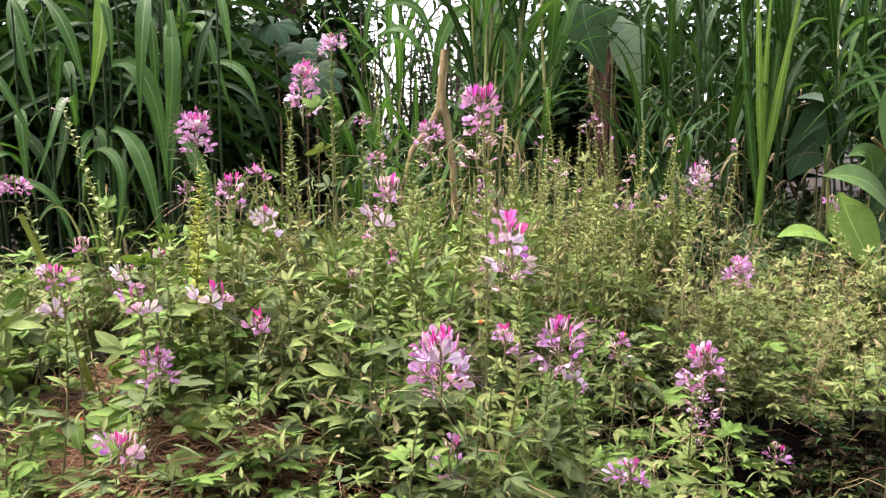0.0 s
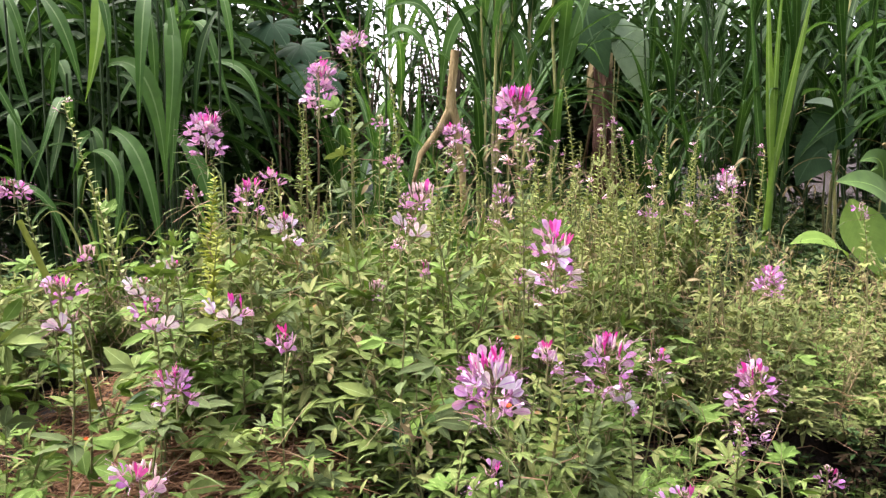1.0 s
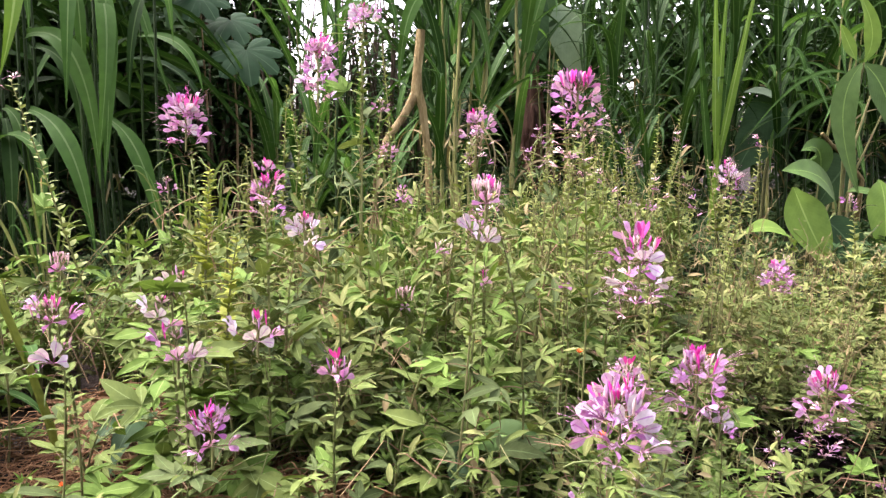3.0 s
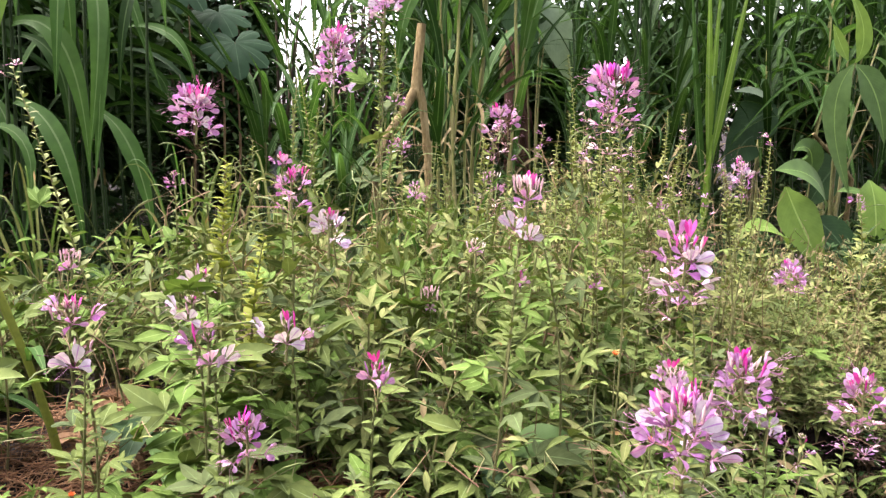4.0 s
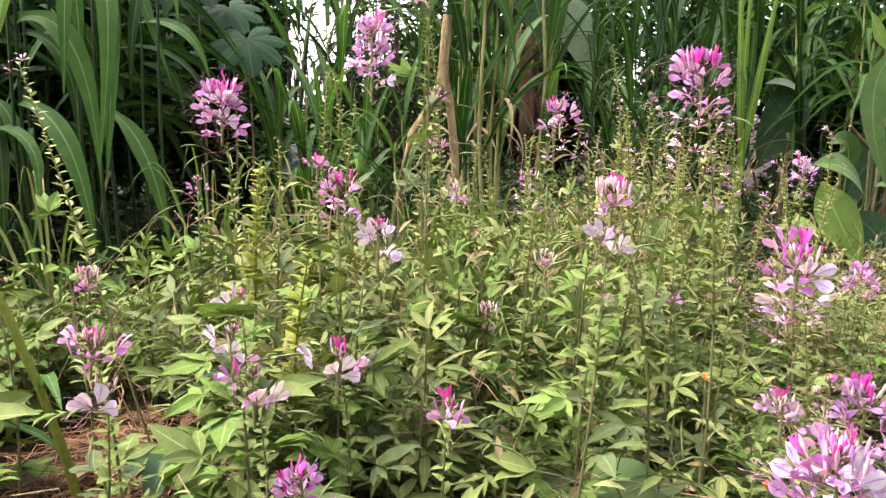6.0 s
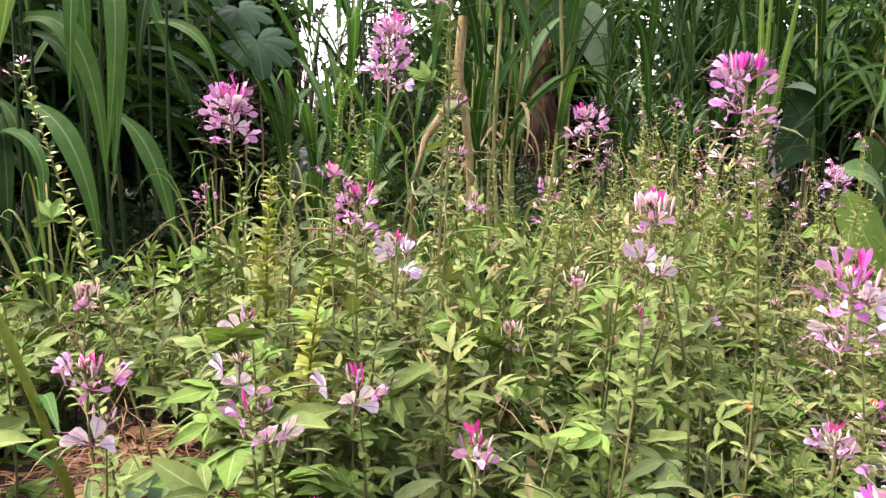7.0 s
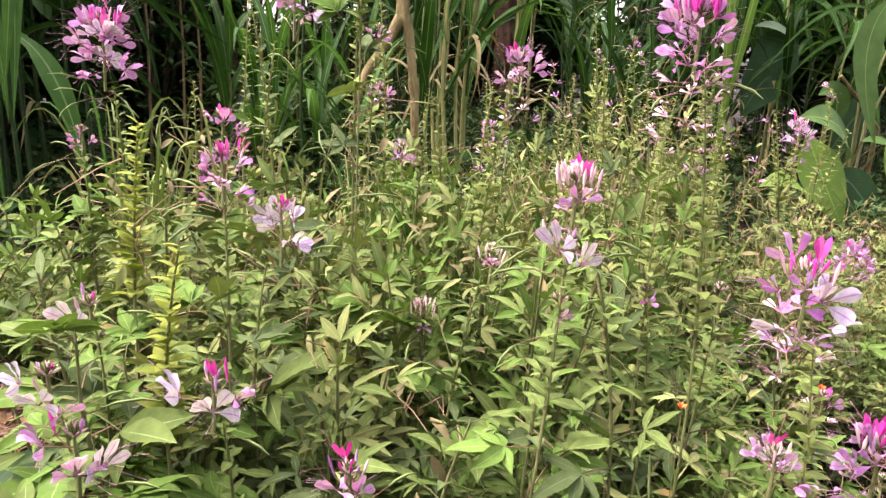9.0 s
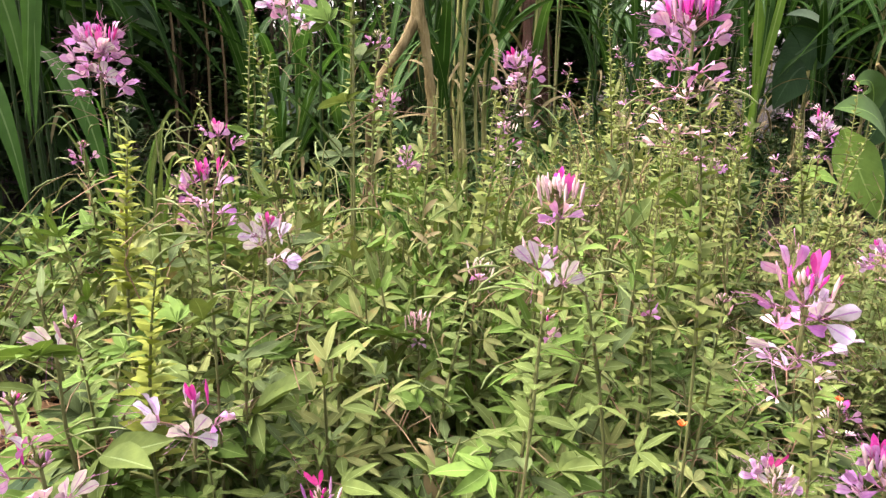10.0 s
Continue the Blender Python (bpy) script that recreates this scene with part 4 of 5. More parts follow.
# blades lean out of the thicket towards the light over the bed
front_stalk(-1.85, 4.2, 2.3, ((1.46, (-1.52, 4.1, 1.58), (-1.51, 4.05, 0.76), 0.1, BLADE), (1.12, (-1.56, 3.98, 1.08), (-1.52, 3.95, 0.45), 0.095, BLADE)))
front_stalk(-1.92, 4.5, 2.2, ((1.44, (-1.64, 4.4, 1.42), (-1.69, 4.4, 0.86), 0.07, BLADE_SHADED), (1.0, (-1.86, 4.3, 0.85), (-1.89, 4.3, 0.42), 0.06, BLADE_SHADED)))
front_stalk(-1.48, 4.15, 2.5, ((1.75, (-1.39, 4.0, 1.5), (-1.47, 3.98, 0.78), 0.09, BLADE), (1.08, (-1.28, 4.0, 1.0), (-1.23, 4.0, 0.48), 0.085, BLADE)))
front_stalk(-1.64, 4.3, 2.5, ((1.75, (-1.59, 4.2, 1.6), (-1.6, 4.2, 1.12), 0.055, BLADE), (1.9, (-1.57, 4.0, 1.8), (-1.62, 4.0, 1.12), 0.085, BLADE)))
front_stalk(-1.44, 4.65, 2.4, ((1.52, (-1.14, 4.5, 1.55), (-1.09, 4.45, 1.22), 0.055, BLADE), (1.32, (-1.24, 4.7, 1.34), (-1.25, 4.65, 1.02), 0.045, BLADE_SHADED)))
front_stalk(-1.54, 4.2, 2.5, ((1.67, (-1.36, 4.0, 1.72), (-1.49, 3.95, 0.84), 0.085, BLADE), (1.9, (-1.49, 4.2, 1.7), (-1.49, 4.2, 1.28), 0.05, BLADE)))
front_stalk(-2.22, 4.25, 2.4, ((1.84, (-2.0, 4.1, 1.72), (-1.94, 4.1, 1.3), 0.075, BLADE), (1.44, (-2.1, 4.3, 1.8), (-2.19, 4.25, 1.22), 0.065, BLADE)))
front_stalk(-1.88, 4.2, 2.4, ((1.92, (-1.78, 4.1, 1.72), (-1.93, 4.1, 1.26), 0.09, BLADE_LIME), (1.86, (-1.77, 4.1, 1.75), (-1.79, 4.1, 1.46), 0.05, BLADE)))
front_stalk(-2.48, 4.4, 2.4, ((1.86, (-2.36, 4.3, 1.8), (-2.3, 4.3, 1.4), 0.055, BLADE), (1.2, (-2.36, 4.2, 1.3), (-2.36, 4.2, 0.7), 0.07, BLADE), (0.9, (-2.5, 4.1, 1.15), (-2.6, 4.0, 0.6), 0.06, BLADE)))
front_stalk(-2.02, 4.35, 2.2, ((1.13, (-1.85, 4.2, 1.1), (-1.86, 4.2, 0.58), 0.07, BLADE), (0.9, (-1.79, 4.2, 0.9), (-1.78, 4.15, 0.5), 0.05, BLADE_SHADED), (1.08, (-1.93, 4.2, 0.95), (-1.98, 4.2, 0.4), 0.075, BLADE_SHADED)))
front_stalk(-1.32, 4.45, 2.5, ((1.95, (-1.21, 4.3, 1.8), (-1.2, 4.3, 1.45), 0.05, BLADE), (1.78, (-1.41, 4.3, 1.6), (-1.42, 4.3, 1.15), 0.055, BLADE_SHADED)))
for i in range(3):
    grass_stalk(U(-2.9, -2.0), U(4.15, 4.6), U(1.1, 1.6), BLADES, 5, U(0.65, 0.85), low=0.45, steep=1.05, dry=0, plain=True)
for i in range(10):
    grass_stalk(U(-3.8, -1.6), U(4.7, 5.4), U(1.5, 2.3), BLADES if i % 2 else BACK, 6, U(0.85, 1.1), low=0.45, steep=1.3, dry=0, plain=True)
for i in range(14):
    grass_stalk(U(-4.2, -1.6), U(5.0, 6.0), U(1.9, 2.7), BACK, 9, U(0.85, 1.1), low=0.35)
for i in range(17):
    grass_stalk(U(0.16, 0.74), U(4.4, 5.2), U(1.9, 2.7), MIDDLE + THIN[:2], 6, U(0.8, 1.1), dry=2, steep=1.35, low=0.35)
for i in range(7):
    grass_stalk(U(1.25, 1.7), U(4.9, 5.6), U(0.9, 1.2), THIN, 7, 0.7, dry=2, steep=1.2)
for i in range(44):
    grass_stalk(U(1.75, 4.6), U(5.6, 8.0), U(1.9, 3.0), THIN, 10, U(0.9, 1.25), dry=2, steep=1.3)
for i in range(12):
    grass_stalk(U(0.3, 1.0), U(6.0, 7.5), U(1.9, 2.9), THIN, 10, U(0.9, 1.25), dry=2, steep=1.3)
for i in range(10):
    grass_stalk(U(2.6, 4.6), U(5.2, 6.2), U(1.8, 2.6), BLADES, 8, U(0.6, 0.85), dry=1, steep=1.2, low=0.45)


def lime_cane(x, y):
    """A fresh thick shoot: one sheathed stem and four upright blades fanning from its top."""
    c = thing("grass_cane", x, y, -0.02, "fresh lime green grass cane with upright blades", "grass")
    g = Geo()
    g.tube([(0, 0, 0), (0.0, 0, 0.35), (0.01, 0, 0.75), (0.015, 0, 1.05)], [0.03, 0.03, 0.026, 0.014], 8, 0)
    part("sheath", g.mesh("sheath", [BLADE_LIME]), c)
    for z, bend, end, width, mat in ((0.75, (-0.05, 0.0, 1.4), (-0.12, 0.0, 2.3), 0.058, BLADE_LIME), (0.8, (0.05, -0.03, 1.3), (0.24, 0.0, 2.35), 0.066, BLADE_LIME), (0.5, (-0.1, 0.06, 1.2), (-0.2, 0.1, 2.25), 0.065, BLADE), (0.85, (-0.02, 0.03, 1.5), (0.02, 0.05, 2.3), 0.045, BLADE_LIME), (0.6, (0.1, 0.1, 1.3), (0.16, 0.2, 2.2), 0.06, BLADE)):
        g = Geo()
        g.ribbon((0.01, 0, z), bend, end, width, 0, segs=14, tip=0.7, base=0.6, peak=0.4, fold=0.35, turn=U(-0.3, 0.3))
        part("leaf_blade", g.mesh("leaf_blade", [mat]), c)


lime_cane(2.27, 5.3)
for i in range(8):
    grass_stalk(U(-0.9, 0.2), U(5.4, 6.8), U(0.7, 1.15), MIDDLE, 7, 0.75, dry=1, steep=1.2)
for i in range(6):
    grass_stalk(U(-0.6, 0.1), U(6.4, 7.6), U(1.8, 2.5), THIN if i % 2 else MIDDLE, 7, 0.85, dry=0, steep=1.25, low=0.5)

front_stalk(0.24, 4.7, 2.1, ((1.85, (-0.05, 4.6, 1.9), (-0.06, 4.55, 1.25), 0.085, BLADE), (1.7, (0.42, 4.6, 1.85), (0.46, 4.55, 1.3), 0.06, BLADE)))
front_stalk(-0.4, 4.75, 2.0, ((1.68, (-0.22, 4.65, 1.85), (-0.09, 4.6, 1.46), 0.06, BLADE), (1.85, (-0.08, 4.65, 2.0), (-0.06, 4.6, 1.5), 0.055, BLADE)))


# ---- forked stick ----
def build_stick():
    st = thing("forked_stick", 0.07, 4.15, 0.0, "weathered forked wooden stick standing in the bed", "stick")
    g = Geo()
    way = ((0.03, -0.05, 0.02), (0.015, 0.25, 0.021), (0.0, 0.5, 0.02), (-0.003, 0.55, 0.024), (-0.002, 0.6, 0.019), (-0.014, 0.9, 0.019), (-0.02, 0.95, 0.024), (-0.026, 1.0, 0.019), (-0.05, 1.17, 0.022), (-0.08, 1.25, 0.03), (-0.078, 1.34, 0.023), (-0.068, 1.44, 0.024), (-0.06, 1.545, 0.022))
    g.tube([(a, 0.006 * math.sin(9 * z), z) for a, z, r in way], [r for a, z, r in way], 9, 0, cap=True)
    part("shaft", g.mesh("shaft", [CANE]), st)
    g = Geo()
    g.tube([(-0.08, 0, 1.24), (-0.14, -0.03, 1.13), (-0.24, -0.1, 1.0), (-0.29, -0.13, 0.8), (-0.3, -0.14, 0.3), (-0.3, -0.14, -0.05)], [0.026, 0.02, 0.017, 0.014, 0.013, 0.013], 8, 0)
    part("branch", g.mesh("branch", [CANE]), st)


build_stick()


# ---- leaning cane at the hollow ----
def build_cane():
    c = thing("leaning_cane", -1.2, 2.42, ground_z(-1.2, 2.42), "thick green grass cane leaning out of the bed", "cane")
    g = Geo()
    pts = [(0.02, 0.0, -0.03), (-0.01, 0.0, 0.14), (-0.05, -0.01, 0.32), (-0.1, -0.02, 0.5), (-0.18, -0.02, 0.7)]
    g.tube(pts, [0.011, 0.012, 0.01, 0.011, 0.009], 8, 0, cap=True)
    part("shaft", g.mesh("shaft", [LEAF_LIME]), c)
    for k in range(2):
        p = Vector(pts[k + 1])
        g = Geo()
        g.blade(Matrix.Identity(4), 0.3, 0.03, 0, segs=10, droop=1.2, base=0.4, early=True)
        part("leaf_blade", g.mesh("leaf_blade", [BLADE]), c, Matrix.Translation(p) @ rot(0, 0, 1.2 + 2.4 * k) @ rot(0.9, 0, 0))


build_cane()


# ---- dry trunks ----
def dead_tree(x, y, h, r, lean):
    t = thing("dead_tree", x, y, -0.05, "brown dead tree trunk wrapped in peeling sheaths", "tree", "dead trees")
    g = Geo()
    g.tube([(lean * i / 12 + U(-0.02, 0.02), U(-0.02, 0.02), h * i / 12) for i in range(13)], [r * (1.0 - 0.35 * i / 12) * U(0.8, 1.15) for i in range(13)], 11, 0, cap=True)
    part("core", g.mesh("core", [BARK], False), t)
    for i in range(30):
        g = Geo()
        z = h * U(0.3, 1.06)
        m = Matrix.Translation((lean * z / h, 0, z)) @ rot(0, 0, U(0, 6.28)) @ Matrix.Translation((0, r * U(0.6, 0.85), 0)) @ rot(-1.52 + U(-0.08, 0.16), U(-0.2, 0.2), 0)
        g.blade(m, U(0.35, 0.9), U(0.05, 0.12), 0, segs=7, droop=U(-0.2, 0.5), fold=0.5, base=0.5, wave=0.3, curl=U(-0.4, 0.4), twist=U(-0.8, 0.8))
        part("peeling_sheath", g.mesh("peeling_sheath", [BARK if i % 3 else BLADE_DRY], False), t)
    for i in range(7):
        g = Geo()
        m = Matrix.Translation((lean, 0, h * 0.94)) @ rot(0, 0, U(0, 6.28)) @ rot(U(1.0, 1.4), 0, 0)
        g.blade(m, U(0.12, 0.3), U(0.03, 0.07), 0, segs=5, droop=U(0.2, 1.8), fold=0.5, base=0.6)
        part("torn_strip", g.mesh("torn_strip", [BLADE_DRY], False), t)


dead_tree(2.12, 9.5, 2.15, 0.16, -0.12)
dead_tree(-1.78, 8.6, 3.3, 0.14, 0.14)


# ---- broad-leaved plants ----
def broad_plant(x, y, leaves, label="broad-leaved plant with large glossy green leaves", name="broad_leaved_plant"):
    """A plant whose leaves each stand on a stalk of their own from one foot."""
    gz = ground_z(x, y) - 0.02
    p, off = thing(name, x, y, gz, label, "plant", "broad-leaved plants"), Vector((x, y, gz))
    for start, bend, end, width, mat, face in leaves:
        g, a = Geo(), Vector(start) - off
        g.ribbon(a, Vector(bend) - off, Vector(end) - off, width, 0, segs=16, tip=0.55, base=0.1, peak=0.42, fold=0.12, wave=0.08, face=face)
        g.tube([(U(-0.02, 0.02), U(-0.02, 0.02), 0), (a.x * 0.35, a.y * 0.35 + 0.05, a.z * 0.6), a], [0.012, 0.009, 0.005], 6, 1)
        part("leaf", g.mesh("leaf", [mat, STEM]), p)


UP, FRONT, OUT = (0, -0.5, 1), (0, -1, 0.3), (-0.5, -1, 0.5)
broad_plant(2.95, 5.05, (
    ((3.1, 5.1, 0.52), (2.86, 4.85, 0.86), (2.46, 4.8, 0.82), 0.27, BROAD, (0.1, -0.9, 0.8)),
    ((2.95, 5.1, 0.72), (2.98, 5.1, 1.05), (2.72, 5.0, 0.94), 0.17, BROAD, OUT),
    ((2.66, 4.95, 0.7), (2.66, 4.8, 0.5), (2.86, 4.75, 0.16), 0.32, BROAD_LIME, FRONT),
    ((2.5, 4.65, 0.35), (2.3, 4.5, 0.56), (2.05, 4.5, 0.46), 0.19, BROAD_LIME, UP),
    ((3.35, 5.3, 0.86), (3.2, 5.25, 0.8), (3.02, 5.2, 0.52), 0.32, BROAD_DEEP_SHADED, FRONT),
    ((2.85, 4.9, 0.5), (3.0, 4.8, 0.4), (3.15, 4.75, 0.1), 0.26, BROAD_DEEP_SHADED, FRONT)))
broad_plant(3.2, 5.15, (
    ((3.11, 5.0, 1.53), (2.82, 4.95, 1.26), (3.16, 4.95, 0.64), 0.2, BROAD, FRONT),
    ((3.12, 5.0, 1.54), (3.24, 5.0, 1.75), (3.0, 5.0, 2.0), 0.14, BROAD_LIME, FRONT),
    ((3.06, 5.0, 1.55), (2.98, 5.0, 1.66), (2.9, 4.98, 1.78), 0.11, BROAD_LIME, FRONT),
    ((3.16, 5.05, 1.53), (3.34, 5.0, 1.4), (3.42, 5.0, 1.0), 0.24, BROAD, FRONT),
    ((3.3, 4.95, 0.75), (3.24, 4.75, 0.6), (3.2, 4.7, 0.15), 0.3, BROAD_LIME, FRONT),
    ((3.14, 5.05, 0.66), (3.25, 5.0, 0.7), (3.38, 5.0, 0.62), 0.1, BROAD, UP),
    ((3.5, 5.2, 1.3), (3.6, 5.1, 1.3), (3.7, 5.0, 0.9), 0.26, BROAD_DEEP_SHADED, FRONT),
    ((3.45, 5.2, 1.7), (3.6, 5.1, 1.8), (3.75, 5.0, 1.5), 0.24, BROAD, FRONT)))
broad_plant(3.0, 5.85, (
    ((3.02, 5.72, 1.24), (2.9, 5.66, 1.4), (2.65, 5.66, 1.35), 0.13, BROAD_PALE, (0.1, -0.7, 0.9)),
    ((3.08, 5.75, 1.25), (2.9, 5.7, 1.2), (2.62, 5.66, 0.98), 0.36, BROAD_DEEP_SHADED, FRONT),
    ((2.84, 5.65, 1.02), (2.72, 5.6, 1.02), (2.6, 5.58, 0.74), 0.3, BROAD_DEEP_SHADED, FRONT)))
broad_plant(1.7, 7.5, (
    ((1.7, 7.35, 2.2), (1.72, 7.25, 1.95), (2.02, 7.3, 1.36), 0.36, BROAD_PALE, FRONT),
    ((1.3, 7.1, 2.3), (1.25, 7.0, 2.1), (1.5, 7.0, 1.62), 0.4, BROAD_DEEP_SHADED, FRONT),
    ((1.65, 7.4, 2.0), (1.55, 7.3, 2.3), (1.45, 7.2, 1.9), 0.34, BROAD_DEEP_SHADED, FRONT)), "broad-leaved plant with pale undersides among the grass")
broad_plant(-0.1, 1.97, (
    ((-0.13, 1.93, 0.37), (-0.07, 1.87, 0.46), (0.01, 1.83, 0.4), 0.1, BROAD, UP),
    ((-0.12, 1.92, 0.35), (-0.17, 1.85, 0.42), (-0.2, 1.8, 0.34), 0.08, BROAD_DEEP_SHADED, UP)), "low plant with two broad deep green leaves", "low_plant")


broad_plant(-0.98, 2.6, (
    ((-0.97, 2.58, 0.22), (-0.98, 2.4, 0.34), (-1.0, 2.2, 0.22), 0.085, BROAD_DEEP_SHADED, UP),
    ((-0.96, 2.52, 0.2), (-0.92, 2.3, 0.34), (-0.88, 2.12, 0.24), 0.075, BROAD, UP),
    ((-0.99, 2.55, 0.2), (-1.04, 2.45, 0.3), (-1.09, 2.36, 0.22), 0.06, BROAD_DEEP_SHADED, UP)), "low plant with dull green broad leaves over straw", "low_plant")


def dry_twig(x, y, z):
    """A dead branching twig that stands in the hollow."""
    gz = ground_z(x, y) - 0.02
    t, h = thing("dry_twig", x, y, gz, "pale dead twig with bare side branches", "twig", "dry twigs in the hollow"), z - gz
    g = Geo()
    top = Vector((U(-0.12, 0.12), U(-0.08, 0.08), h))
    g.tube([(0, 0, 0), top * 0.5 + Vector((U(-0.05, 0.05), 0, 0)), top * 0.8, top], [0.003, 0.0026, 0.002, 0.001], 5, 0)
    part("stem", g.mesh("stem", [CANE]), t)
    for i in range(5):
        p = top * U(0.7, 0.98)
        a = U(0, 6.28)
        d = Vector((math.cos(a), math.sin(a) * 0.5, U(-0.2, 0.6))) * U(0.1, 0.24)
        g = Geo()
        kink = [Vector((U(-0.02, 0.02), U(-0.02, 0.02), U(-0.02, 0.02))) for k in range(3)]
        g.tube([p, p + d * 0.3 + kink[0], p + d * 0.55 + kink[1], p + d * 0.8 + kink[2], p + d], [0.0018, 0.0016, 0.0013, 0.001, 0.0006], 4, 0)
        part("branch", g.mesh("branch", [CANE]), t)


for x, y, z in ((1.02, 2.1, 0.04), (1.14, 2.0, 0.02), (1.26, 2.15, 0.1), (1.36, 2.1, 0.06), (0.92, 1.9, 0.08), (0.86, 2.2, 0.12), (0.8, 1.75, 0.1), (1.5, 2.3, 0.1)):
    dry_twig(x, y, z)


def bare_twig(x, y, z, end, r):
    """A weathered broken branch propped among the leaves."""
    t = thing("bare_twig", x, y, -0.02, "pale weathered branch leaning among broad leaves", "branch")
    g, a, b = Geo(), Vector((0, 0, z)), Vector(end) - Vector((x, y, 0))
    g.tube([(0.03, 0.05, 0), (0.02, 0.03, z * 0.6), a, a.lerp(b, 0.4) + Vector((0.01, 0, 0.012)), a.lerp(b, 0.75), b], [r * 1.3, r * 1.2, r * 1.1, r, r * 0.9, r * 0.8], 7, 0, cap=True)
    part("shaft", g.mesh("shaft", [CANE]), t)


bare_twig(3.3, 5.12, 0.76, (2.92, 5.08, 1.08), 0.015)
front_stalk(3.5, 5.45, 1.9, ((1.4, (3.05, 5.4, 1.75), (2.5, 5.35, 0.98), 0.03, BLADE), (1.3, (3.05, 5.4, 1.42), (2.72, 5.35, 0.98), 0.035, BLADE), (1.3, (3.16, 5.6, 1.62), (2.9, 5.6, 1.36), 0.025, BLADE)), "grass stalk with thin arching blades")


# ---- shrubs and distance ----
def shrub(x, y, h, w, n, mats, size, label, category, name="shrub"):
    s = thing(name, x, y, -0.05, label, category, "shrubs behind the grass")
    r, g, c = random.Random(int(x * 100 + y * 10)), Geo(), Geo()
    tips = []
    for b in range(10):
        a, out, z = r.uniform(0, 6.28), w * r.uniform(0.2, 0.9), h * r.uniform(0.4, 0.95)
        tip = Vector((out * math.cos(a), out * math.sin(a), z))
        g = Geo()
        g.tube([(0, 0, 0), (tip.x * 0.3, tip.y * 0.3, z * 0.5), tip], [0.03, 0.018, 0.005], 5, 0)
        part("branch", g.mesh("branch", [TWIG]), s)
        tips.append(tip)
    for i in range(n):
        t = r.choice(tips)
        p = t * r.uniform(0.35, 1.05) + Vector((r.gauss(0, w * 0.16), r.gauss(0, w * 0.16), r.gauss(0, h * 0.09)))
        if p.z < 0.02:
            continue
        ln = size * r.uniform(0.6, 1.3)
        c.blade(Matrix.Translation(p) @ rot(0, 0, r.uniform(0, 6.28)) @ rot(r.uniform(-0.9, 0.5), r.uniform(-0.5, 0.5), 0), ln, ln * 0.45, 0, segs=3, droop=0.6, base=0.2)
    tagged(part("crown", c.mesh("crown", mats), s), kind="stuff")


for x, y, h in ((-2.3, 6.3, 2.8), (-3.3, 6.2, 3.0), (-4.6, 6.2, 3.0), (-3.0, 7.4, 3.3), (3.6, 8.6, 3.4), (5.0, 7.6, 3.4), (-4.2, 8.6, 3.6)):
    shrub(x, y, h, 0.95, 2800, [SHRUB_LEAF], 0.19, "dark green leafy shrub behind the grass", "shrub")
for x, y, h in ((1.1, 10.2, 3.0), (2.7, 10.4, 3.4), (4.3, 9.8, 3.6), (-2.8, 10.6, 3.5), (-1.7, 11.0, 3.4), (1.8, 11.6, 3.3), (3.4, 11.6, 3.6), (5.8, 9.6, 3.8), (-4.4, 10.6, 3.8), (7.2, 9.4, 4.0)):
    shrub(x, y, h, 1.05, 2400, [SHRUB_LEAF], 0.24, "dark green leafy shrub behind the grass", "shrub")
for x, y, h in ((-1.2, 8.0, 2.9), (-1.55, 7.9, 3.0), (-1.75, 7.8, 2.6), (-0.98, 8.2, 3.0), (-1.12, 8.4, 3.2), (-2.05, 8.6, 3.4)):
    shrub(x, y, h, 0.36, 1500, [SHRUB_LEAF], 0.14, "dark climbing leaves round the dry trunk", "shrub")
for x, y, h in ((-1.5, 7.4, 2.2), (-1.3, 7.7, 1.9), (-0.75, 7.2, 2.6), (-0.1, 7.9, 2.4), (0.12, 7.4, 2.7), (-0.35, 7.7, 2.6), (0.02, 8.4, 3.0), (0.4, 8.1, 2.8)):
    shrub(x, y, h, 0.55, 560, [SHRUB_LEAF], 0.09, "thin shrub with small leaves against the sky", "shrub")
for x, y, h in ((-0.9, 7.4, 1.15), (-0.45, 6.9, 1.0), (-0.2, 8.6, 1.15), (0.35, 9.0, 1.2)):
    shrub(x, y, h, 0.7, 1100, [BROAD], 0.12, "low shrub with fresh green leaves against the sky", "shrub")
for k in range(11):
    shrub(-20 + 4 * k + U(-1, 1), 24 + U(-3, 3), U(1.9, 2.6), 2.4, 500, [FAR_LEAF], 0.5, "distant pale green trees", "tree", "distant_tree")


def build_light_blocker():
    """A tall hedge, added unseen on the viewer's side to block low sky light."""
    g = Geo()
    for i in range(9000):
        a = math.pi + math.pi * U(0, 1)
        r, z = 7.5 + U(-0.5, 0.5), U(0, 1) ** 0.8 * (4.2 + 0.8 * math.sin(a * 9))
        ln = U(0.25, 0.6)
        g.blade(Matrix.Translation((r * math.cos(a), 2.5 + r * math.sin(a), z)) @ rot(0, 0, U(0, 6.28)) @ rot(U(-1.2, 0.2), U(-0.5, 0.5), 0), ln, ln * 0.6, 0, segs=3, droop=0.6, base=0.3)
    tagged(new("hedge", g.mesh("hedge", [SHRUB_LEAF])), "added unseen tall dark green hedge that blocks low sky light", "hedge", kind="structure")


build_light_blocker()


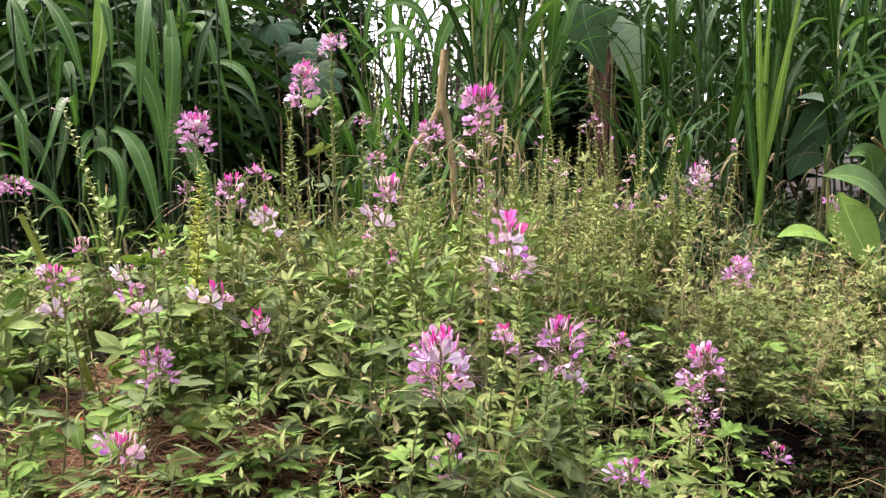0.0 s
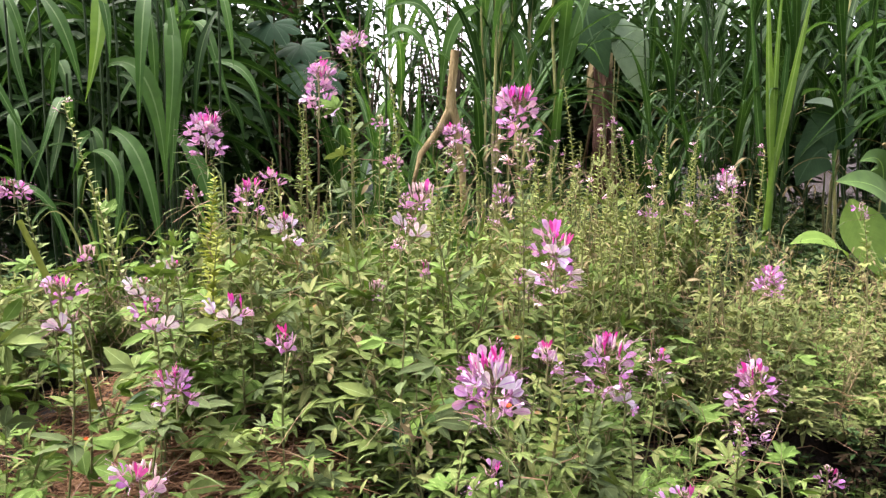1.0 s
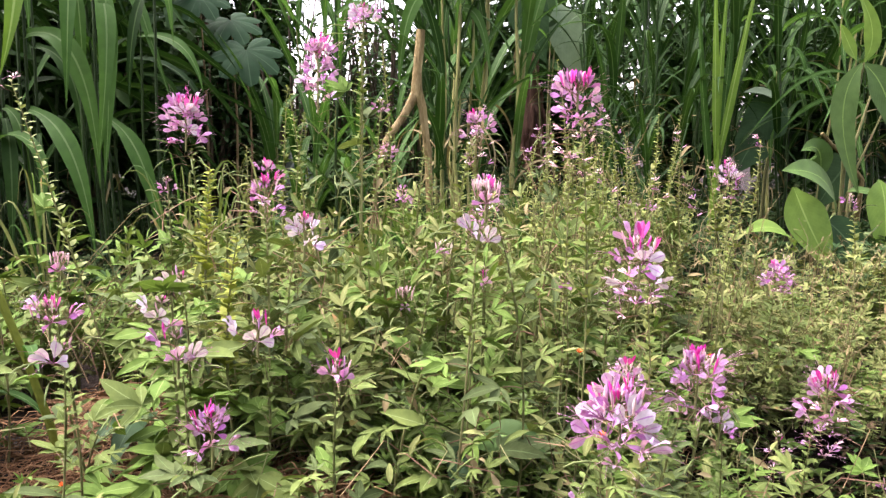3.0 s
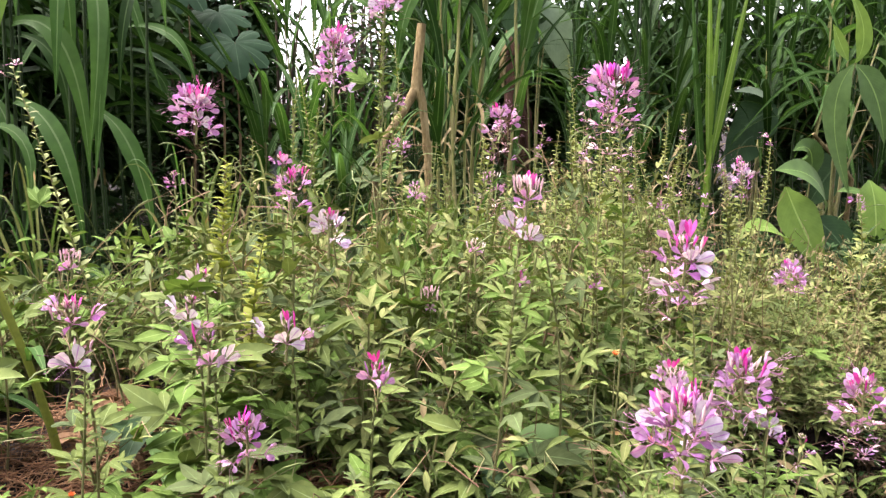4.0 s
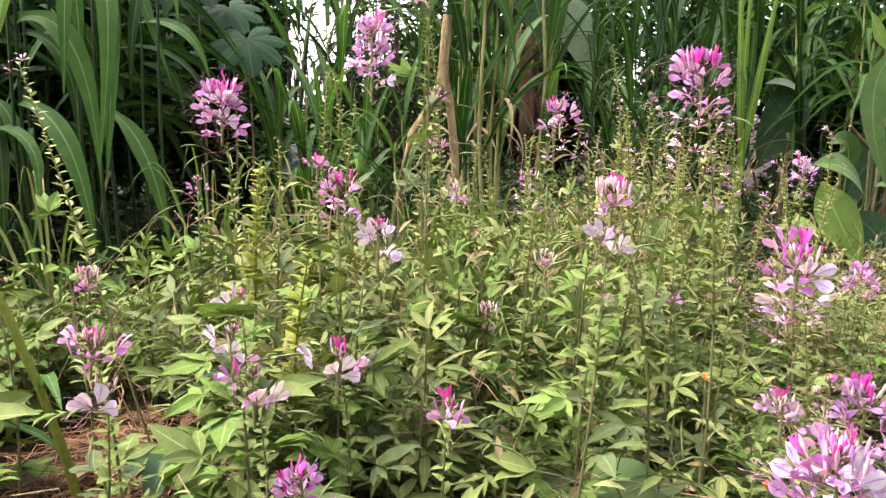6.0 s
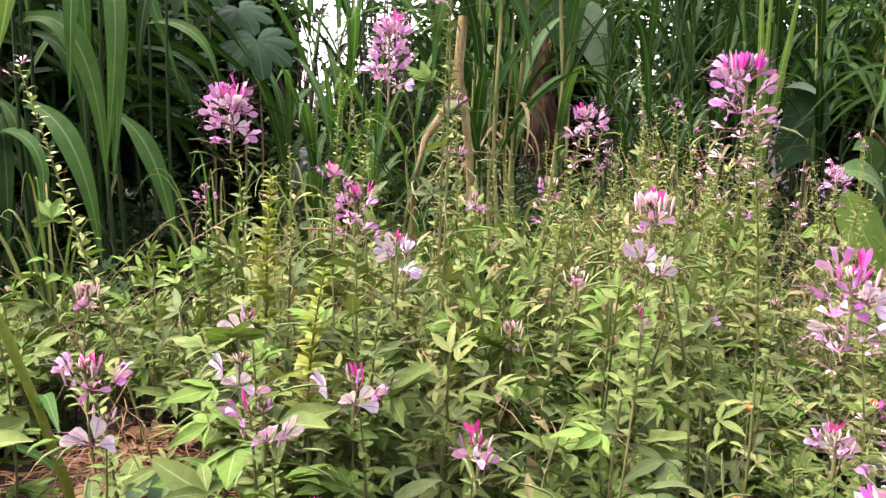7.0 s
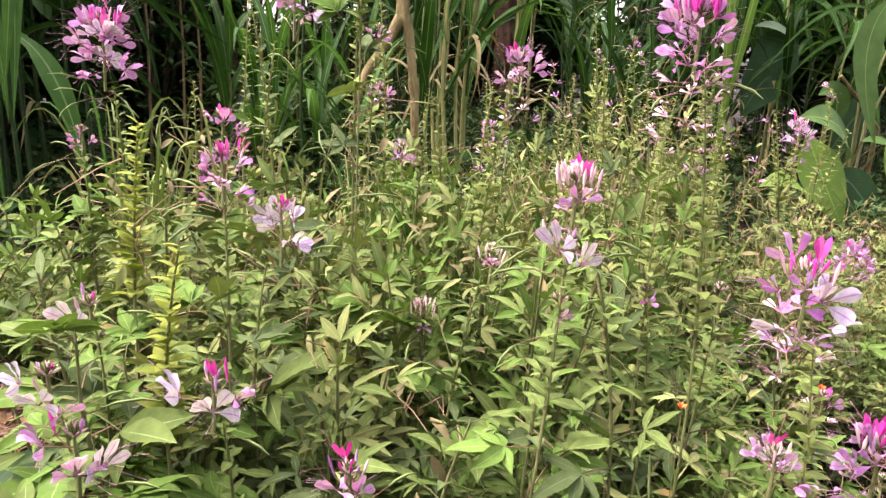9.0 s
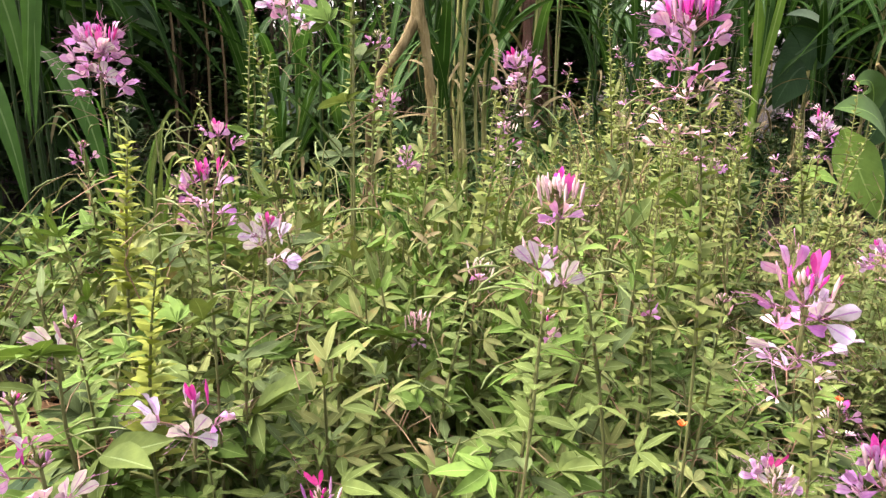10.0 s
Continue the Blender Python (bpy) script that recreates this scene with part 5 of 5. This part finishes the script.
# ---- castor leaf, sheet, litter ----
def lobed_leaf(x, y, z, size, mat, rz, tilt):
    p = thing("castor_plant", x, y, 0, "castor plant with lobed blue-green leaves", "plant", "castor plants")
    g = Geo()
    g.tube([(0, 0.05, 0), (0.02, 0.05, z * 0.6), (0, 0, z)], [0.012, 0.009, 0.004], 6, 0)
    part("stem", g.mesh("stem", [STEM_RED]), p)
    g = Geo()
    rings, n = [], 84
    for k in range(6):
        row = []
        for j in range(n + 1):
            a = -2.75 + 5.5 * j / n
            lobe = abs(math.cos(math.pi * (7 * j / n - 0.5)))
            edge = size * (0.64 + 0.36 * lobe ** 0.8) * (1.0 - 0.09 * abs(a)) * (1 + 0.02 * math.sin(j * 2.1))
            q = edge * k / 5
            row.append((q * math.sin(a), q * math.cos(a), -0.9 * q * q / size * 0.35 + 0.05 * size * (k / 5) * lobe))
        rings.append(row)
    g.quad_strip(rings, 0)
    g.uv = [((7 * u) % 1.0 if (7 * u) % 1.0 > 0.001 or i % 4 in (0, 3) else 1.0, v) for i, (u, v) in enumerate(g.uv)]
    part("leaf", g.mesh("leaf", [mat]), p, Matrix.Translation((0, 0, z)) @ rot(tilt, 0, 0) @ rot(0, 0, rz))


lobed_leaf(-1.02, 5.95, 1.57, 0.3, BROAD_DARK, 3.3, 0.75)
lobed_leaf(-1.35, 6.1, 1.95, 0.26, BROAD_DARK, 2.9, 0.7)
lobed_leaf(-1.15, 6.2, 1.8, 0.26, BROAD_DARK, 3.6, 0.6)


def build_sheet():
    g = Geo()
    rows = []
    for i in range(13):
        row = []
        for j in range(17):
            u, v = j / 16, i / 12
            dome = math.sin(math.pi * u) ** 0.5 * (1 - v ** 2)
            row.append((-0.22 + 0.44 * u + 0.03 * noise.noise((u * 6, v * 6, 1.0)), -0.3 * v + 0.05 * noise.noise((u * 5, v * 5, 4.0)), 0.84 * dome + 0.06 * noise.noise((u * 7, v * 7, 8.0))))
        rows.append(row)
    g.quad_strip(rows, 0)
    ob = new("plastic_sheet", g.mesh("plastic_sheet", [PLASTIC], False))
    ob.location = (-0.7, 7.0, 0.0)
    tagged(ob, "pale crumpled plastic sheet lying over a heap", "sheet")


build_sheet()


def small_bloom(x, y, z, col):
    """A small round blossom on a thread-thin stalk."""
    b = thing("small_blossom", x, y, ground_z(x, y) - 0.01, "small orange red blossom on a thin stalk", "blossom", "small blossoms")
    h = z - b.location.z
    g = Geo()
    g.tube([(0, 0, 0), (0.01, 0.01, h * 0.5), (0, 0, h)], [0.0016, 0.0013, 0.001], 4, 0)
    part("stalk", g.mesh("stalk", [STEM]), b)
    g = Geo()
    for i in range(9):
        g.blade(rot(0, 0, i * 2.399) @ rot(0.3 + 0.08 * i, 0, 0), 0.011, 0.009, 0, segs=3, droop=-0.8, base=0.3)
    part("blossom", g.mesh("blossom", [col]), b, Matrix.Translation((0, 0, h)))


EMBER = leafy("orange_petal", (0.55, 0.09, 0.03), (0.68, 0.16, 0.05), (0.75, 0.26, 0.09), grain=120.0)
small_bloom(-1.066, 2.075, 0.26, EMBER)
small_bloom(0.1, 1.9, 0.6, EMBER)
small_bloom(0.05, 1.62, 0.53, EMBER)
small_bloom(0.53, 2.1, 0.51, EMBER)


def build_litter():
    g = Geo()
    for i in range(7400):
        x, y = rng.choice(((-1.06, 2.62), (-1.08, 2.2), (-1.0, 2.02), (-0.6, 1.75), (-0.55, 1.82), (-0.62, 1.7), (-1.0, 1.75), (-1.2, 2.35), (-1.05, 1.9), (-0.5, 1.95), (-0.7, 1.5)))
        x, y = x + rng.gauss(0, 0.2), y + rng.gauss(0, 0.17)
        a, ln, z = U(0, 6.28), U(0.05, 0.16), ground_z(x, y) + abs(rng.gauss(0, 0.03))
        d = Vector((math.cos(a), math.sin(a), U(-0.1, 0.2)))
        p = Vector((x, y, z))
        side = Vector((-d.y, d.x, 0)) * U(-0.02, 0.02)
        g.tube([p, p + d * ln * 0.5 + side + Vector((0, 0, 0.012)), p + d * ln], [0.0014, 0.0018, 0.001], 3, 0)
    for i in range(500):
        x, y = U(0.4, 1.9), U(1.4, 2.8)
        a, ln = U(0, 6.28), U(0.05, 0.2)
        p, d = Vector((x, y, ground_z(x, y) + U(0, 0.15))), Vector((math.cos(a), math.sin(a), U(-0.3, 0.5)))
        g.tube([p, p + d * ln * 0.5 + Vector((0, 0, 0.02)), p + d * ln], [0.002, 0.0016, 0.001], 3, 0)
    tagged(new("straw_litter", g.mesh("straw_litter", [STRAW])), "reddish brown dry straw lying on the soil", "straw", kind="stuff")


build_litter()

DRY_LEAF = leafy("fallen_leaf", (0.11, 0.06, 0.03), (0.2, 0.12, 0.065), (0.3, 0.2, 0.11), rib=(0.14, 0.08, 0.04), rib_width=0.03, rough=0.85, clear=0.05, grain=40.0)


def fallen_leaf(x, y, size):
    """A dead leaf, curled up along its length, lying on the straw."""
    g = Geo()
    g.blade(rot(U(-0.1, 0.3), U(-0.5, 0.5), 0), size, size * U(0.4, 0.6), 0, segs=8, droop=U(-0.9, 1.1), fold=U(0.3, 0.7), base=0.15, wave=0.2, twist=U(-0.5, 0.5))
    ob = new("fallen_leaf", g.mesh("fallen_leaf", [DRY_LEAF]))
    ob.matrix_world = Matrix.Translation((x, y, ground_z(x, y) + 0.025)) @ rot(0, 0, U(0, 6.28))
    tagged(ob, "curled brown dead leaf lying on the straw", "leaf", "fallen leaves")


for i in range(26):
    fallen_leaf(U(-1.22, -0.96), U(2.42, 2.95), U(0.05, 0.11))
for i in range(10):
    fallen_leaf(-0.62 + rng.gauss(0, 0.12), 1.78 + rng.gauss(0, 0.1), U(0.04, 0.08))
for i in range(8):
    fallen_leaf(U(-1.25, -0.9), U(1.95, 2.3), U(0.04, 0.08))


def build_dry_stalks():
    g = Geo()
    for i in range(260):
        x, y = U(0.2, 2.3), U(2.65, 3.7)
        p = Vector((x, y, ground_z(x, y) + canopy(x, y) * U(0.6, 0.95)))
        a = U(0, 6.28)
        d = Vector((math.cos(a) * U(0.1, 0.7), math.sin(a) * U(0.1, 0.7), 1)) * U(0.1, 0.3)
        side = Vector((U(-0.04, 0.04), U(-0.04, 0.04), 0.02))
        g.tube([p, p + d * 0.5 + side, p + d], [0.0018, 0.0015, 0.001], 3, 0)
        for k in range(4):
            q = p + d * U(0.4, 1.0) + side * 0.5
            g.blade(Matrix.Translation(q) @ rot(0, 0, U(0, 6.28)) @ rot(U(-0.9, 0.4), 0, 0), U(0.02, 0.05), 0.008, 0, segs=3, droop=U(0.5, 2.0), base=0.2)
    for i in range(70):
        x, y = U(-1.75, -1.05), U(2.5, 3.3)
        p = Vector((x, y, ground_z(x, y) + U(0.1, 0.35)))
        a, ln = U(0, 6.28), U(0.15, 0.4)
        d = Vector((math.cos(a), math.sin(a) * 0.6, U(0.3, 1.2))) * ln
        g.tube([p, p + d * 0.35 + Vector((0, 0, 0.06)), p + d * 0.7 + Vector((0, 0, 0.06)), p + d], [0.0018, 0.0016, 0.0013, 0.0008], 3, 0)
    tagged(new("dry_stalks", g.mesh("dry_stalks", [BLADE_DRY])), "thin tan dried stalks standing among the leaves", "stalks", kind="stuff")


build_dry_stalks()


def build_tangle():
    """Loose pods, thin stalks and single leaflets caught among the leaves of the bed."""
    g = Geo()
    for i in range(3400):
        x, y = U(-1.6, 1.9), U(1.5, 3.5)
        if bare(x, y):
            continue
        z = ground_z(x, y) + canopy(x, y) * U(0.55, 1.12)
        a, e = U(0, 6.28), U(-0.6, 1.3)
        d, p = Vector((math.cos(a) * math.cos(e), math.sin(a) * math.cos(e), math.sin(e))), Vector((x, y, z))
        pick = U(0, 1)
        if pick < 0.15:
            ln, bow = U(0.05, 0.1), Vector((U(-0.01, 0.01), U(-0.01, 0.01), 0.008))
            g.tube([p, p + d * ln * 0.3 + bow, p + d * ln * 0.7 + bow, p + d * ln], [0.0008, 0.0021, 0.0021, 0.0005], 4, 0)
        elif pick < 0.5:
            ln, bow = U(0.06, 0.16), Vector((U(-0.03, 0.03), U(-0.03, 0.03), 0.02))
            g.tube([p, p + d * ln * 0.5 + bow, p + d * ln], [0.0014, 0.0012, 0.0008], 3, 1 if U(0, 1) < 0.7 else 4)
        else:
            ln = U(0.025, 0.06)
            g.blade(Matrix.Translation(p) @ rot(0, 0, a) @ rot(U(-1.2, 0.9), U(-0.6, 0.6), 0), ln, ln * 0.32, 2 if U(0, 1) < 0.6 else 3, segs=4, droop=U(0.2, 1.6), base=0.12, fold=0.4)
    tagged(new("loose_stalks", g.mesh("loose_stalks", [POD, STEM_RED, LEAF_PALE, BLADE_DRY, STEM])), "thin stalks, pods and small leaves among the plants", "foliage", kind="stuff")


build_tangle()
